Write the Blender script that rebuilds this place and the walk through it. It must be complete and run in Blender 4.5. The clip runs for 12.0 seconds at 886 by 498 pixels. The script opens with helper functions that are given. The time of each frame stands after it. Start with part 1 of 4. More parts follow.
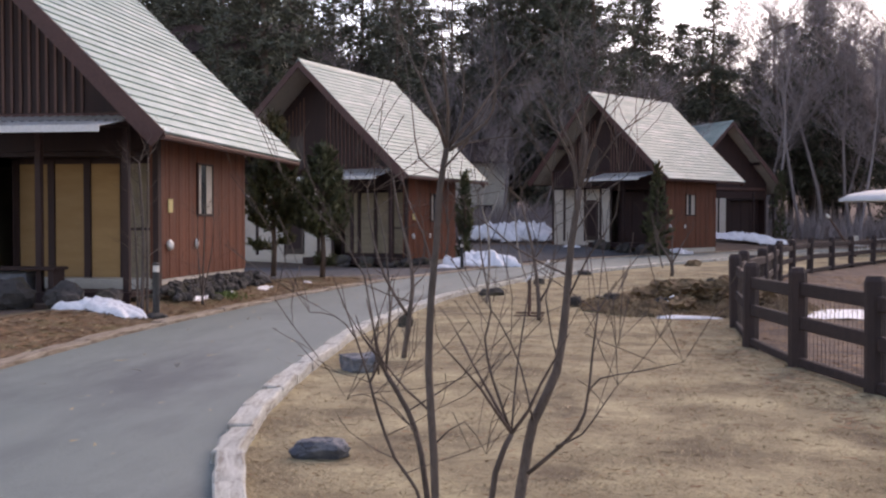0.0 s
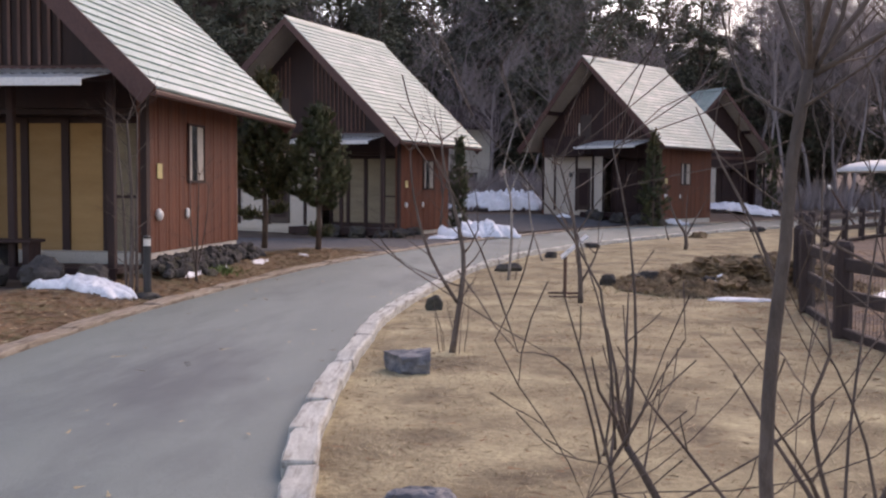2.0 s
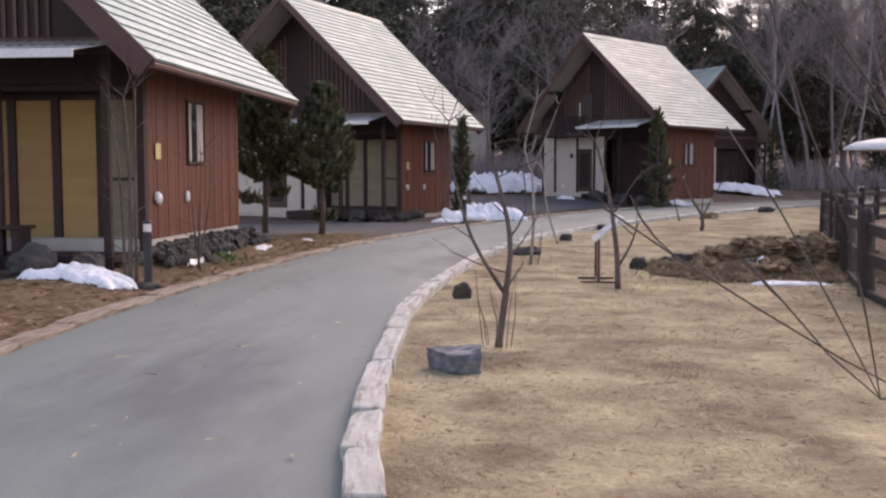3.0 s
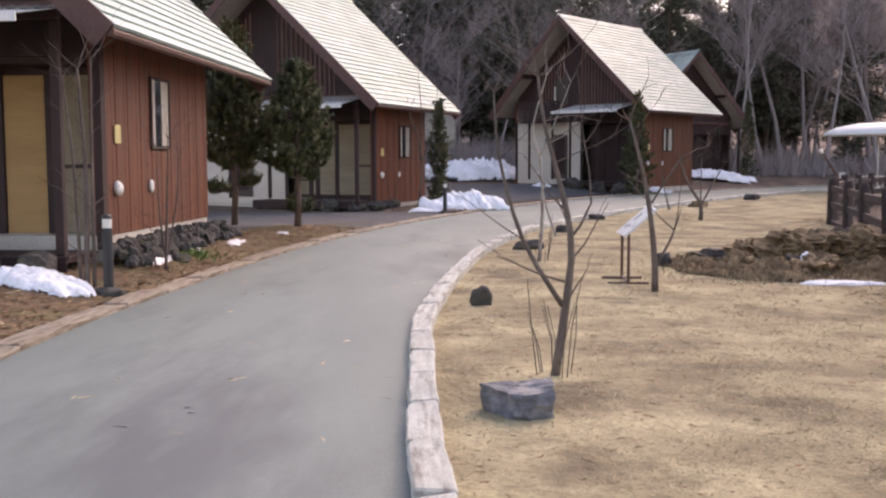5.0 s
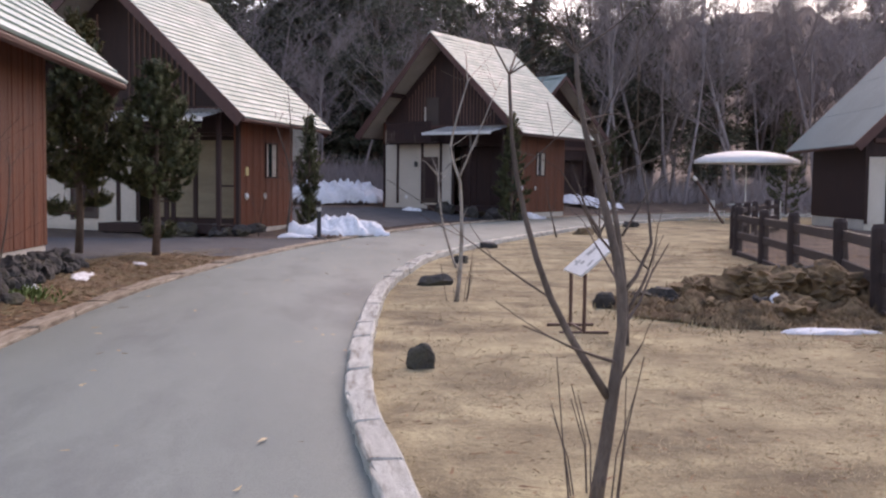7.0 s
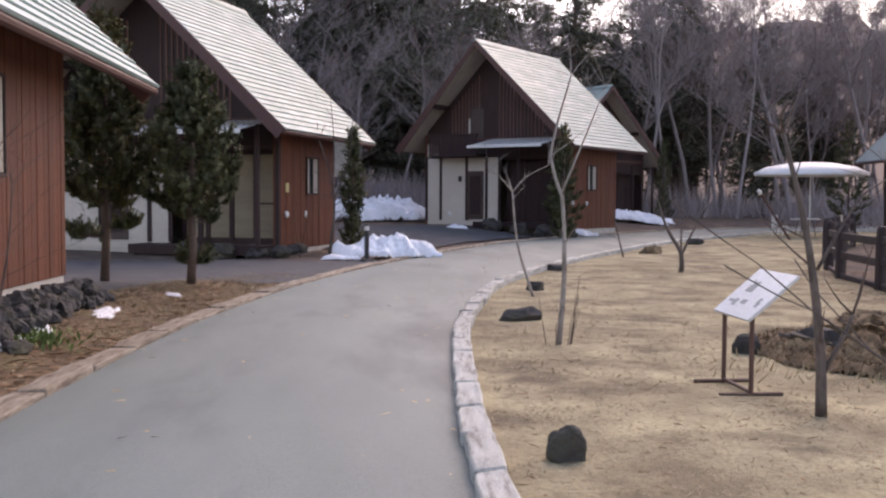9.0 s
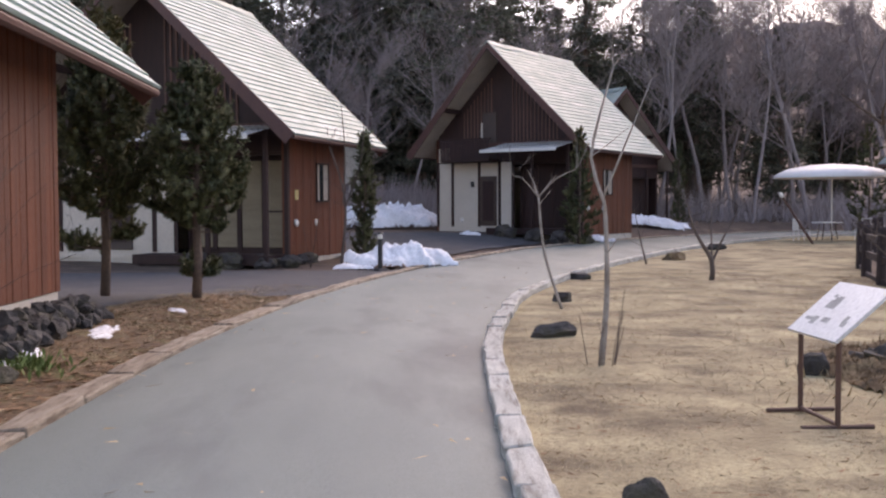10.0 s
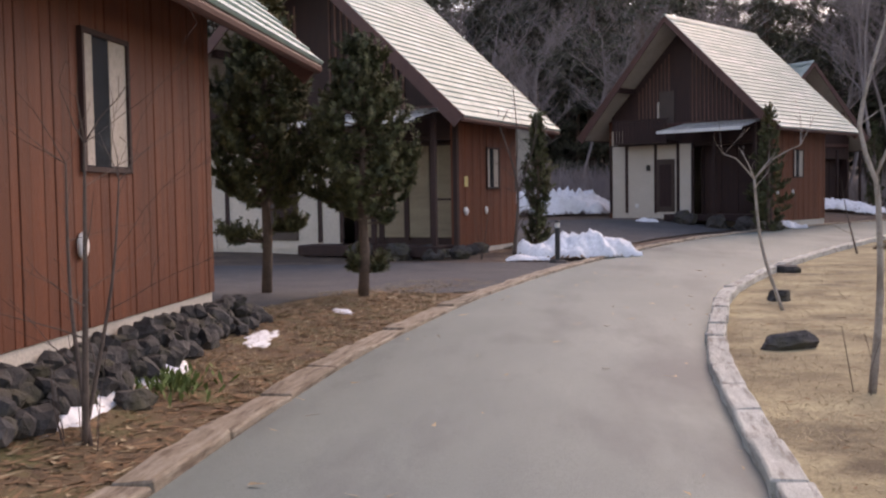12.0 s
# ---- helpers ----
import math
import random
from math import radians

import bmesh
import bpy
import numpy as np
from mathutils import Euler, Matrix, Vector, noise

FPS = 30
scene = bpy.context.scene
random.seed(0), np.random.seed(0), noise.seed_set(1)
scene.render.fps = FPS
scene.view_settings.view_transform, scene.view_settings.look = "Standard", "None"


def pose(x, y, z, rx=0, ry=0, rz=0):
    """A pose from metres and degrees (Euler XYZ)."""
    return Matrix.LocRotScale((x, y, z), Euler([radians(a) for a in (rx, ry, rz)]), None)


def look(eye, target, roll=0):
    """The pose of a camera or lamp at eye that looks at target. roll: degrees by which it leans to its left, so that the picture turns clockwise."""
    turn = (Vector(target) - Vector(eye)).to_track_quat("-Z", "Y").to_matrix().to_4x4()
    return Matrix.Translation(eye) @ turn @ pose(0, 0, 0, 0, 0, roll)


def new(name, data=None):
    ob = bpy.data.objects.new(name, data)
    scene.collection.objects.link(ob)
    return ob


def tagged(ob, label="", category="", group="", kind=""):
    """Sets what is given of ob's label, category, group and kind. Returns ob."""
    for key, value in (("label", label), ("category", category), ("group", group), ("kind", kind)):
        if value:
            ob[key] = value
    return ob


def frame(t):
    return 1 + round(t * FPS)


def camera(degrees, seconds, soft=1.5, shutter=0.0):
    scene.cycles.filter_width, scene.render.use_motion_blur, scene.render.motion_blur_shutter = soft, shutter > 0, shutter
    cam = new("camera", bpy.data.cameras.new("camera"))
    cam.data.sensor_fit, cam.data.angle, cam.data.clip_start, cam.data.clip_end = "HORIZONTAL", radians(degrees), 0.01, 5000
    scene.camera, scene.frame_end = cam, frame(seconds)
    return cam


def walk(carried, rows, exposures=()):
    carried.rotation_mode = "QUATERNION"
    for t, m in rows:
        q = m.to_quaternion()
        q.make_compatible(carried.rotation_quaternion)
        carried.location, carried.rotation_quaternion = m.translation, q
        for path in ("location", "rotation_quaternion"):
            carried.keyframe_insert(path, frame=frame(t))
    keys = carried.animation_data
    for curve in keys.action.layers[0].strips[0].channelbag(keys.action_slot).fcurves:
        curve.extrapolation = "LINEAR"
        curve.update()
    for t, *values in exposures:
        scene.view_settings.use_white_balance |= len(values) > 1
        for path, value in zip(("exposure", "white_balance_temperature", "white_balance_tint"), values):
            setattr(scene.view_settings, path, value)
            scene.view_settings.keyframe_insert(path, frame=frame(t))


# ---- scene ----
cam = camera(46.6, 12.0, 2.3)
PATH = [
    (0, (0.106, -0.109, 1.526), (-0.139, 1.876, 1.474), 0.0),
    (0.5, (-0.206, 0.636, 1.46), (-0.441, 2.622, 1.405), -0.3),
    (1, (-0.442, 1.026, 1.461), (-0.665, 3.012, 1.393), -0.1),
    (1.5, (-0.692, 1.277, 1.513), (-0.894, 3.265, 1.423), 0.2),
    (2, (-0.943, 1.573, 1.552), (-1.128, 3.561, 1.437), 0.4),
    (2.5, (-1.24, 2.112, 1.515), (-1.415, 4.1, 1.383), 0.0),
    (3, (-1.511, 2.604, 1.477), (-1.674, 4.592, 1.331), -0.1),
    (3.2, (-1.628, 2.799, 1.461), (-1.781, 4.788, 1.308), 0.1),
    (4.8, (-2.153, 4.203, 1.479), (-2.256, 6.193, 1.301), -0.3),
    (5, (-2.237, 4.367, 1.461), (-2.319, 6.358, 1.29), -0.2),
    (5.5, (-2.428, 4.921, 1.45), (-2.45, 6.915, 1.295), 0.1),
    (6, (-2.639, 5.504, 1.452), (-2.568, 7.497, 1.305), 0.3),
    (6.5, (-2.805, 6.173, 1.433), (-2.648, 8.162, 1.297), 0.6),
    (7, (-2.949, 6.829, 1.428), (-2.74, 8.814, 1.303), 0.7),
    (9, (-3.401, 9.156, 1.443), (-3.249, 11.147, 1.347), 0.3),
    (9.5, (-3.488, 9.665, 1.444), (-3.34, 11.658, 1.356), 0.1),
    (10, (-3.523, 10.15, 1.445), (-3.386, 12.143, 1.361), -0.2),
    (10.5, (-3.569, 10.624, 1.446), (-3.442, 12.618, 1.365), -0.4),
    (11, (-3.629, 11.095, 1.453), (-3.52, 13.09, 1.366), -0.6),
    (11.5, (-3.738, 11.417, 1.455), (-3.662, 13.413, 1.354), -0.7),
    (12, (-3.82, 11.877, 1.445), (-3.997, 13.867, 1.338), -0.9),
]
walk(cam, [(t, look(eye, target, roll)) for t, eye, target, roll in PATH],
     exposures=[(0.0, 1.2, 8600, 29), (2.5, 1.35, 8800, 30), (5.0, 1.72, 9300, 29), (5.5, 1.7, 9000, 29), (6.2, 1.45, 8600, 29), (7.0, 1.42, 8500, 29), (9.5, 1.5, 8500, 28), (11.5, 1.5, 9100, 28), (12.0, 1.4, 9300, 29)])

# ---- world and light ----
world = bpy.data.worlds.new("sky")
scene.world = world
world.use_nodes = True
wn = world.node_tree
sky = wn.nodes.new("ShaderNodeTexSky")
sky.sky_type = "NISHITA"
sky.sun_disc = False
sky.sun_elevation = radians(38)
sky.sun_rotation = radians(28)
sky.air_density, sky.dust_density, sky.ozone_density = 1.0, 1.2, 2.5
wn.links.new(sky.outputs[0], wn.nodes["Background"].inputs[0])
wn.nodes["Background"].inputs[1].default_value = 0.15
sun = new("sun", bpy.data.lights.new("sun", "SUN"))
sun.data.energy, sun.data.angle, sun.data.color = 0.5, radians(50), (1.0, 0.95, 0.91)
sun.matrix_world = look((12.5, 23.5, 20.8), (0, 0, 0))

# ---- materials ----
def mat(name, c1, c2, scale=4.0, rough=0.8, bump=0.2, fine=60.0, metal=0.0, stretch=(1, 1, 1), c3=None, vary=0.0, spots=0.0, big=0.4):
    """Two colours mixed by a broad and a fine noise, a third one in blotches, with bump and a random shift per object."""
    m = bpy.data.materials.new(name)
    m.use_nodes = True
    nt = m.node_tree
    n, l = nt.nodes, nt.links
    bs = n["Principled BSDF"]
    bs.inputs["Roughness"].default_value, bs.inputs["Metallic"].default_value = rough, metal
    tc, mp = n.new("ShaderNodeTexCoord"), n.new("ShaderNodeMapping")
    mp.inputs["Scale"].default_value = stretch
    info = n.new("ShaderNodeObjectInfo")
    sh = n.new("ShaderNodeVectorMath")
    sh.operation = "MULTIPLY_ADD"
    sh.inputs[1].default_value = (37, 11, 23)
    l.new(info.outputs["Random"], sh.inputs[0])
    l.new(tc.outputs["Object"], sh.inputs[2])
    l.new(sh.outputs[0], mp.inputs[0])
    def noise_at(s, detail=6.0, ro=0.6):
        x = n.new("ShaderNodeTexNoise")
        x.inputs["Scale"].default_value, x.inputs["Detail"].default_value, x.inputs["Roughness"].default_value = s, detail, ro
        l.new(mp.outputs[0], x.inputs[0])
        return x.outputs[0]
    def mixed(fac, a, b):
        x = n.new("ShaderNodeMix")
        x.data_type = "RGBA"
        l.new(fac, x.inputs["Factor"])
        for v, i in ((a, 6), (b, 7)):
            if isinstance(v, tuple):
                x.inputs[i].default_value = (*v, 1)
            else:
                l.new(v, x.inputs[i])
        return x.outputs[2]
    def ramp(fac, lo, hi):
        x = n.new("ShaderNodeMapRange")
        x.inputs[1].default_value, x.inputs[2].default_value = lo, hi
        l.new(fac, x.inputs[0])
        return x.outputs[0]
    a, f = noise_at(scale), noise_at(fine, 4.0, 0.7)
    col = mixed(ramp(a, 0.35, 0.65), c1, c2)
    dark = tuple(x * 0.55 for x in c1)
    g = n.new("ShaderNodeMath")
    g.operation = "MULTIPLY"
    g.inputs[1].default_value = 0.55
    l.new(ramp(f, 0.45, 0.7), g.inputs[0])
    col = mixed(g.outputs[0], col, dark)
    if c3:
        col = mixed(ramp(noise_at(scale * big, 5.0, 0.65), 0.5, 0.66), col, c3)
    if spots:
        col = mixed(ramp(noise_at(spots, 2.0), 0.68, 0.72), col, tuple(min(1, x * 1.5) for x in c2))
    if vary:
        h = n.new("ShaderNodeHueSaturation")
        l.new(ramp(info.outputs["Random"], -0.0, 1.0), h.inputs["Fac"])
        h.inputs["Fac"].default_value = 1.0
        h.inputs["Value"].default_value = 1.0 - vary
        l.new(col, h.inputs["Color"])
        col = h.outputs[0]
    l.new(col, bs.inputs["Base Color"])
    if bump:
        b = n.new("ShaderNodeBump")
        b.inputs["Strength"].default_value, b.inputs["Distance"].default_value = bump, 0.02
        l.new(f, b.inputs["Height"])
        l.new(b.outputs[0], bs.inputs["Normal"])
    return m

ASPHALT = mat("asphalt", (0.125, 0.160, 0.152), (0.185, 0.222, 0.205), 0.55, 0.66, 0.3, 130, stretch=(1, 0.3, 1), c3=(0.085, 0.103, 0.105), big=1.1)
LAWN = mat("dry_lawn", (0.20, 0.155, 0.088), (0.45, 0.38, 0.225), 1.3, 0.95, 0.9, 24, c3=(0.125, 0.092, 0.052), big=0.8)
SOIL = mat("leafy_soil", (0.085, 0.058, 0.045), (0.15, 0.10, 0.075), 2.0, 0.95, 0.8, 40, c3=(0.19, 0.13, 0.09), big=0.5)
STRIP = mat("mossy_leaf_strip", (0.115, 0.070, 0.042), (0.20, 0.135, 0.075), 2.5, 0.95, 0.8, 50, c3=(0.16, 0.14, 0.06), big=0.7)
GRAVEL = mat("dark_gravel", (0.075, 0.075, 0.08), (0.105, 0.10, 0.10), 1.5, 0.95, 0.8, 70)
TIMBER = mat("weathered_timber", (0.50, 0.50, 0.45), (0.68, 0.68, 0.62), 3.0, 0.9, 0.7, 30, stretch=(1, 6, 6), c3=(0.30, 0.27, 0.23), vary=0.2, big=0.8)
TIMBER_BROWN = mat("soiled_timber", (0.30, 0.235, 0.17), (0.50, 0.42, 0.33), 3.0, 0.9, 0.7, 30, stretch=(1, 6, 6), c3=(0.17, 0.12, 0.085), vary=0.25, big=0.8)
BOARD = mat("red_brown_boards", (0.125, 0.029, 0.010), (0.20, 0.052, 0.018), 1.2, 0.6, 0.3, 30, stretch=(5, 5, 0.5), vary=0.25)
DARKWOOD = mat("dark_brown_wood", (0.030, 0.011, 0.010), (0.048, 0.018, 0.015), 2.0, 0.7, 0.3, 35, stretch=(4, 4, 0.6), vary=0.2)
BARGE = mat("brown_bargeboard", (0.085, 0.034, 0.028), (0.11, 0.045, 0.037), 2.0, 0.6, 0.2, 30)
BATTEN = mat("brown_battens", (0.15, 0.070, 0.052), (0.21, 0.105, 0.08), 2.0, 0.7, 0.3, 35, stretch=(4, 4, 0.6), vary=0.3)
ROOF = mat("pale_green_metal_roof", (0.24, 0.345, 0.315), (0.335, 0.445, 0.41), 0.9, 0.5, 0.1, 14, c3=(0.42, 0.50, 0.475), big=0.6)
ROOF_BLUE = mat("blue_grey_metal_roof", (0.052, 0.115, 0.135), (0.075, 0.145, 0.165), 0.5, 0.7, 0.05, 14)
SOFFIT = mat("beige_soffit", (0.42, 0.36, 0.30), (0.50, 0.43, 0.37), 1.5, 0.8, 0.1, 20)
CREAM = mat("cream_wall_panel", (0.60, 0.53, 0.45), (0.67, 0.60, 0.52), 0.8, 0.85, 0.1, 40)
BLIND = mat("straw_coloured_blind", (0.42, 0.235, 0.095), (0.50, 0.295, 0.13), 1.0, 0.8, 0.15, 40, stretch=(1, 1, 5), vary=0.35)
GREYBLIND = mat("grey_brown_reed_blind", (0.24, 0.19, 0.13), (0.31, 0.25, 0.17), 1.0, 0.8, 0.15, 40, stretch=(1, 1, 5))
AWNING = mat("pale_corrugated_sheet", (0.72, 0.71, 0.68), (0.80, 0.79, 0.76), 2.0, 0.7, 0.1, 20, c3=(0.6, 0.57, 0.53))
CONCRETE = mat("pale_concrete", (0.52, 0.47, 0.40), (0.62, 0.56, 0.48), 1.5, 0.9, 0.3, 40)
STONE = mat("dark_lava_stone", (0.045, 0.041, 0.040), (0.10, 0.09, 0.085), 4.0, 0.9, 0.8, 25, c3=(0.085, 0.075, 0.045), vary=0.3)
BLUESTONE = mat("blue_grey_rock", (0.055, 0.062, 0.078), (0.115, 0.125, 0.145), 5.0, 0.6, 0.6, 20, c3=(0.19, 0.19, 0.20), big=1.2)
MOSS = mat("dry_moss_mound", (0.17, 0.105, 0.062), (0.29, 0.205, 0.115), 4.5, 1.0, 1.0, 22, c3=(0.062, 0.044, 0.026), big=0.9)
SNOW = mat("old_snow", (0.80, 0.81, 0.84), (0.88, 0.89, 0.91), 3.0, 0.7, 0.5, 18, c3=(0.66, 0.66, 0.67))
BARK = mat("grey_brown_bark", (0.075, 0.055, 0.045), (0.17, 0.13, 0.11), 6.0, 0.9, 0.6, 40, stretch=(1, 1, 0.4))
TWIG = mat("brown_twigs", (0.085, 0.06, 0.05), (0.15, 0.11, 0.09), 6.0, 0.9, 0.3, 40)
PALEBARK = mat("pale_bark", (0.30, 0.26, 0.22), (0.42, 0.37, 0.33), 5.0, 0.9, 0.5, 30, c3=(0.16, 0.12, 0.10))
PINE = mat("pine_bark", (0.10, 0.07, 0.055), (0.16, 0.11, 0.085), 4.0, 0.95, 0.7, 20)
BLACK = mat("black_metal", (0.02, 0.02, 0.022), (0.03, 0.03, 0.032), 3.0, 0.5, 0.1, 30)
RUST = mat("rust_brown_steel", (0.085, 0.040, 0.030), (0.12, 0.058, 0.042), 6.0, 0.6, 0.2, 40)
WHITE = mat("white_plastic", (0.75, 0.73, 0.70), (0.80, 0.78, 0.75), 3.0, 0.5, 0.05, 30)
LENS = mat("frosted_lamp_head", (0.72, 0.68, 0.62), (0.78, 0.74, 0.68), 3.0, 0.4, 0.05, 30)
FENCE = mat("dark_stained_fence", (0.030, 0.017, 0.017), (0.050, 0.029, 0.027), 3.0, 0.75, 0.5, 30, stretch=(3, 3, 1), vary=0.2)
DOORM = mat("dark_door", (0.050, 0.030, 0.026), (0.065, 0.040, 0.034), 2.0, 0.5, 0.1, 30)
YELLOW = mat("yellow_plate", (0.62, 0.50, 0.22), (0.66, 0.54, 0.26), 8.0, 0.6, 0.05, 30)
GREEN = mat("green_weeds", (0.10, 0.15, 0.04), (0.18, 0.24, 0.07), 8.0, 0.8, 0.1, 30)
PAPER = mat("sign_sheet", (0.68, 0.68, 0.66), (0.74, 0.74, 0.72), 2.0, 0.35, 0.02, 30)
INK = mat("sign_print", (0.25, 0.26, 0.25), (0.32, 0.34, 0.32), 9.0, 0.5, 0.02, 30)
SHED = mat("cream_render_wall", (0.55, 0.50, 0.43), (0.62, 0.57, 0.50), 0.7, 0.9, 0.2, 20)
STRAW = mat("dead_straw", (0.30, 0.22, 0.13), (0.60, 0.49, 0.31), 3.0, 0.95, 0.0, 30)
LEAFM = mat("dead_leaf", (0.20, 0.11, 0.06), (0.36, 0.22, 0.12), 6.0, 0.9, 0.0, 30)

# brown twigs for the distance, lightened so the colour carries the haze
HAZETWIG = mat("pale_far_twigs", (0.27, 0.22, 0.215), (0.36, 0.30, 0.295), 1.0, 1.0, 0.0, 8)
# haze over the far slope is painted: mauve tint plus a weak emission
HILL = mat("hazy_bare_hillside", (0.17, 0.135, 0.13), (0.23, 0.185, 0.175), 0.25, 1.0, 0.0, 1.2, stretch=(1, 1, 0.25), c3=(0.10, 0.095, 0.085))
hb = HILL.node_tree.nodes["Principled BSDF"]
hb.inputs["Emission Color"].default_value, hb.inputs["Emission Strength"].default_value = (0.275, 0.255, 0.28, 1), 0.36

def needles(name, c1, c2):
    m = mat(name, c1, c2, 1.2, 0.8, 0.0, 8)
    n, l = m.node_tree.nodes, m.node_tree.links
    bs = n["Principled BSDF"]
    src = bs.inputs["Base Color"].links[0].from_socket
    geo, h, r = n.new("ShaderNodeNewGeometry"), n.new("ShaderNodeHueSaturation"), n.new("ShaderNodeMapRange")
    r.inputs[3].default_value, r.inputs[4].default_value = 0.55, 1.45
    l.new(geo.outputs["Random Per Island"], r.inputs[0])
    l.new(r.outputs[0], h.inputs["Value"])
    l.new(src, h.inputs["Color"])
    l.new(h.outputs[0], bs.inputs["Base Color"])
    return m
SPRUCE = needles("dark_conifer_needles", (0.070, 0.078, 0.056), (0.125, 0.125, 0.085))
JUNIPER = needles("juniper_needles", (0.050, 0.066, 0.030), (0.135, 0.135, 0.055))
OCHRE = needles("ochre_conifer_needles", (0.10, 0.085, 0.028), (0.14, 0.115, 0.04))

glass = bpy.data.materials.new("window_glass")
glass.use_nodes = True
gb = glass.node_tree.nodes["Principled BSDF"]
gb.inputs["Base Color"].default_value = (0.03, 0.035, 0.04, 1)
gb.inputs["Roughness"].default_value = 0.08

# ---- building helpers ----
def link(name, bm, material, parent=None, label="", smooth=False):
    me = bpy.data.meshes.new(name)
    bm.normal_update()
    bm.to_mesh(me)
    bm.free()
    if smooth:
        me.polygons.foreach_set("use_smooth", [True] * len(me.polygons))
    me.materials.append(material)
    ob = new(name, me)
    if parent:
        ob.parent = parent
    if label:
        ob["label"] = label
    return ob

def part(name, bm, material, parent, label="", smooth=False):
    return link(name, bm, material, parent, label, smooth)

def thing(name, m, label, category, group="", kind=""):
    e = new(name)
    e.matrix_basis = m
    return tagged(e, label, category, group, kind)

def box(x0, x1, y0, y1, z0, z1, bevel=0.0, bm=None):
    bm = bm or bmesh.new()
    r = bmesh.ops.create_cube(bm, size=1.0, matrix=Matrix.Translation(((x0 + x1) / 2, (y0 + y1) / 2, (z0 + z1) / 2)) @ Matrix.Diagonal((x1 - x0, y1 - y0, z1 - z0, 1)))
    if bevel:
        vs = set(r["verts"])
        bmesh.ops.bevel(bm, geom=[e for e in bm.edges if e.verts[0] in vs], offset=bevel, segments=1, affect="EDGES")
    return bm

def prism(pts, d0, d1, axis="y", bm=None):
    """A polygon in the plane across axis, drawn out from d0 to d1 along it."""
    bm = bm or bmesh.new()
    def at(p, d):
        return (p[0], d, p[1]) if axis == "y" else (d, p[0], p[1]) if axis == "x" else (p[0], p[1], d)
    a = [bm.verts.new(at(p, d0)) for p in pts]
    b = [bm.verts.new(at(p, d1)) for p in pts]
    bm.faces.new(a)
    bm.faces.new(b[::-1])
    for i in range(len(pts)):
        j = (i + 1) % len(pts)
        bm.faces.new((a[j], a[i], b[i], b[j]))
    bmesh.ops.recalc_face_normals(bm, faces=bm.faces)
    return bm

def tube(points, radii, sides=6, bm=None):
    """A round limb along points, with a radius at each."""
    bm = bm or bmesh.new()
    rings = []
    pts = [Vector(p) for p in points]
    for i, p in enumerate(pts):
        d = (pts[min(i + 1, len(pts) - 1)] - pts[max(i - 1, 0)]).normalized()
        s = d.cross(Vector((0.31, 0.95, 0.05))).normalized()
        t = d.cross(s)
        rings.append([bm.verts.new(p + radii[i] * (math.cos(a) * s + math.sin(a) * t)) for a in (2 * math.pi * k / sides for k in range(sides))])
    for a, b in zip(rings, rings[1:]):
        for k in range(sides):
            bm.faces.new((a[k], a[(k + 1) % sides], b[(k + 1) % sides], b[k]))
    bm.faces.new(rings[0][::-1])
    bm.faces.new(rings[-1])
    return bm

def blob(size, seed, rough=0.25, freq=1.6, sub=3, flat=0.0, cuts=0, top=0.9):
    """A stone: a ball pushed about by noise; flat cuts its foot off level, cuts break flat faces off it."""
    g = random.Random(seed * 7.3)
    planes = [(Vector((g.gauss(0, 1), g.gauss(0, 1), g.gauss(0.2, 0.5))).normalized(), g.uniform(0.55, 0.8)) for _ in range(cuts)]
    if cuts:
        planes.append((Vector((g.gauss(0, 0.14), g.gauss(0, 0.14), 1)).normalized(), top))
    bm = bmesh.new()
    bmesh.ops.create_icosphere(bm, subdivisions=sub, radius=1.0)
    for v in bm.verts:
        o = Vector((seed * 3.1, seed * 1.7, seed))
        k = 1 + rough * noise.noise(v.co * freq + o) + rough * 0.5 * noise.noise(v.co * freq * 2.7 + o)
        c = noise.cell(v.co * 1.3 + o) * rough * 0.25 if not cuts else 0.0
        for nrm, far in planes:
            v.co -= nrm * max(0.0, v.co.dot(nrm) - far)
        v.co = Vector((v.co.x * size[0], v.co.y * size[1], max(v.co.z, -1 + flat) * size[2])) * (k + c)
    return bm

# ---- plan ----
def smooth01(x):
    x = max(0.0, min(1.0, x))
    return x * x * (3 - 2 * x)

def curve_through(pts, step=0.5):
    """Points every step metres along a smooth line through pts."""
    p = [Vector(q) for q in pts]
    out = []
    for i in range(len(p) - 1):
        a, b, c, d = p[max(i - 1, 0)], p[i], p[i + 1], p[min(i + 2, len(p) - 1)]
        n = max(2, int((c - b).length / step))
        for k in range(n):
            t = k / n
            out.append(0.5 * (2 * b + (c - a) * t + (2 * a - 5 * b + 4 * c - d) * t * t + (3 * b - a - 3 * c + d) * t ** 3))
    return out + [p[-1]]

LEFT = curve_through([(-3.6, -14), (-4.6, -4), (-5.3, 4), (-5.68, 9.5), (-5.82, 13), (-5.7, 16.2), (-5.46, 19.9), (-5.11, 22.7), (-4.4, 26.6), (-2.95, 32), (-0.3, 39.5), (2.2, 44.8), (6.6, 51.6), (12, 58), (20, 64), (40, 72), (75, 80)])
RIGHT = curve_through([(4.5, -14), (1.6, -3), (-0.6, 2), (-1.9, 5.5), (-2.3, 7), (-2.58, 9), (-2.78, 11.8), (-2.86, 13.6), (-2.74, 16.5), (-2.42, 20.2), (-1.9, 23.3), (-1.08, 26.7), (0.8, 31.5), (3.4, 36.9), (7.2, 43.8), (12.5, 51), (20, 57.5), (40, 65.5), (75, 73)])
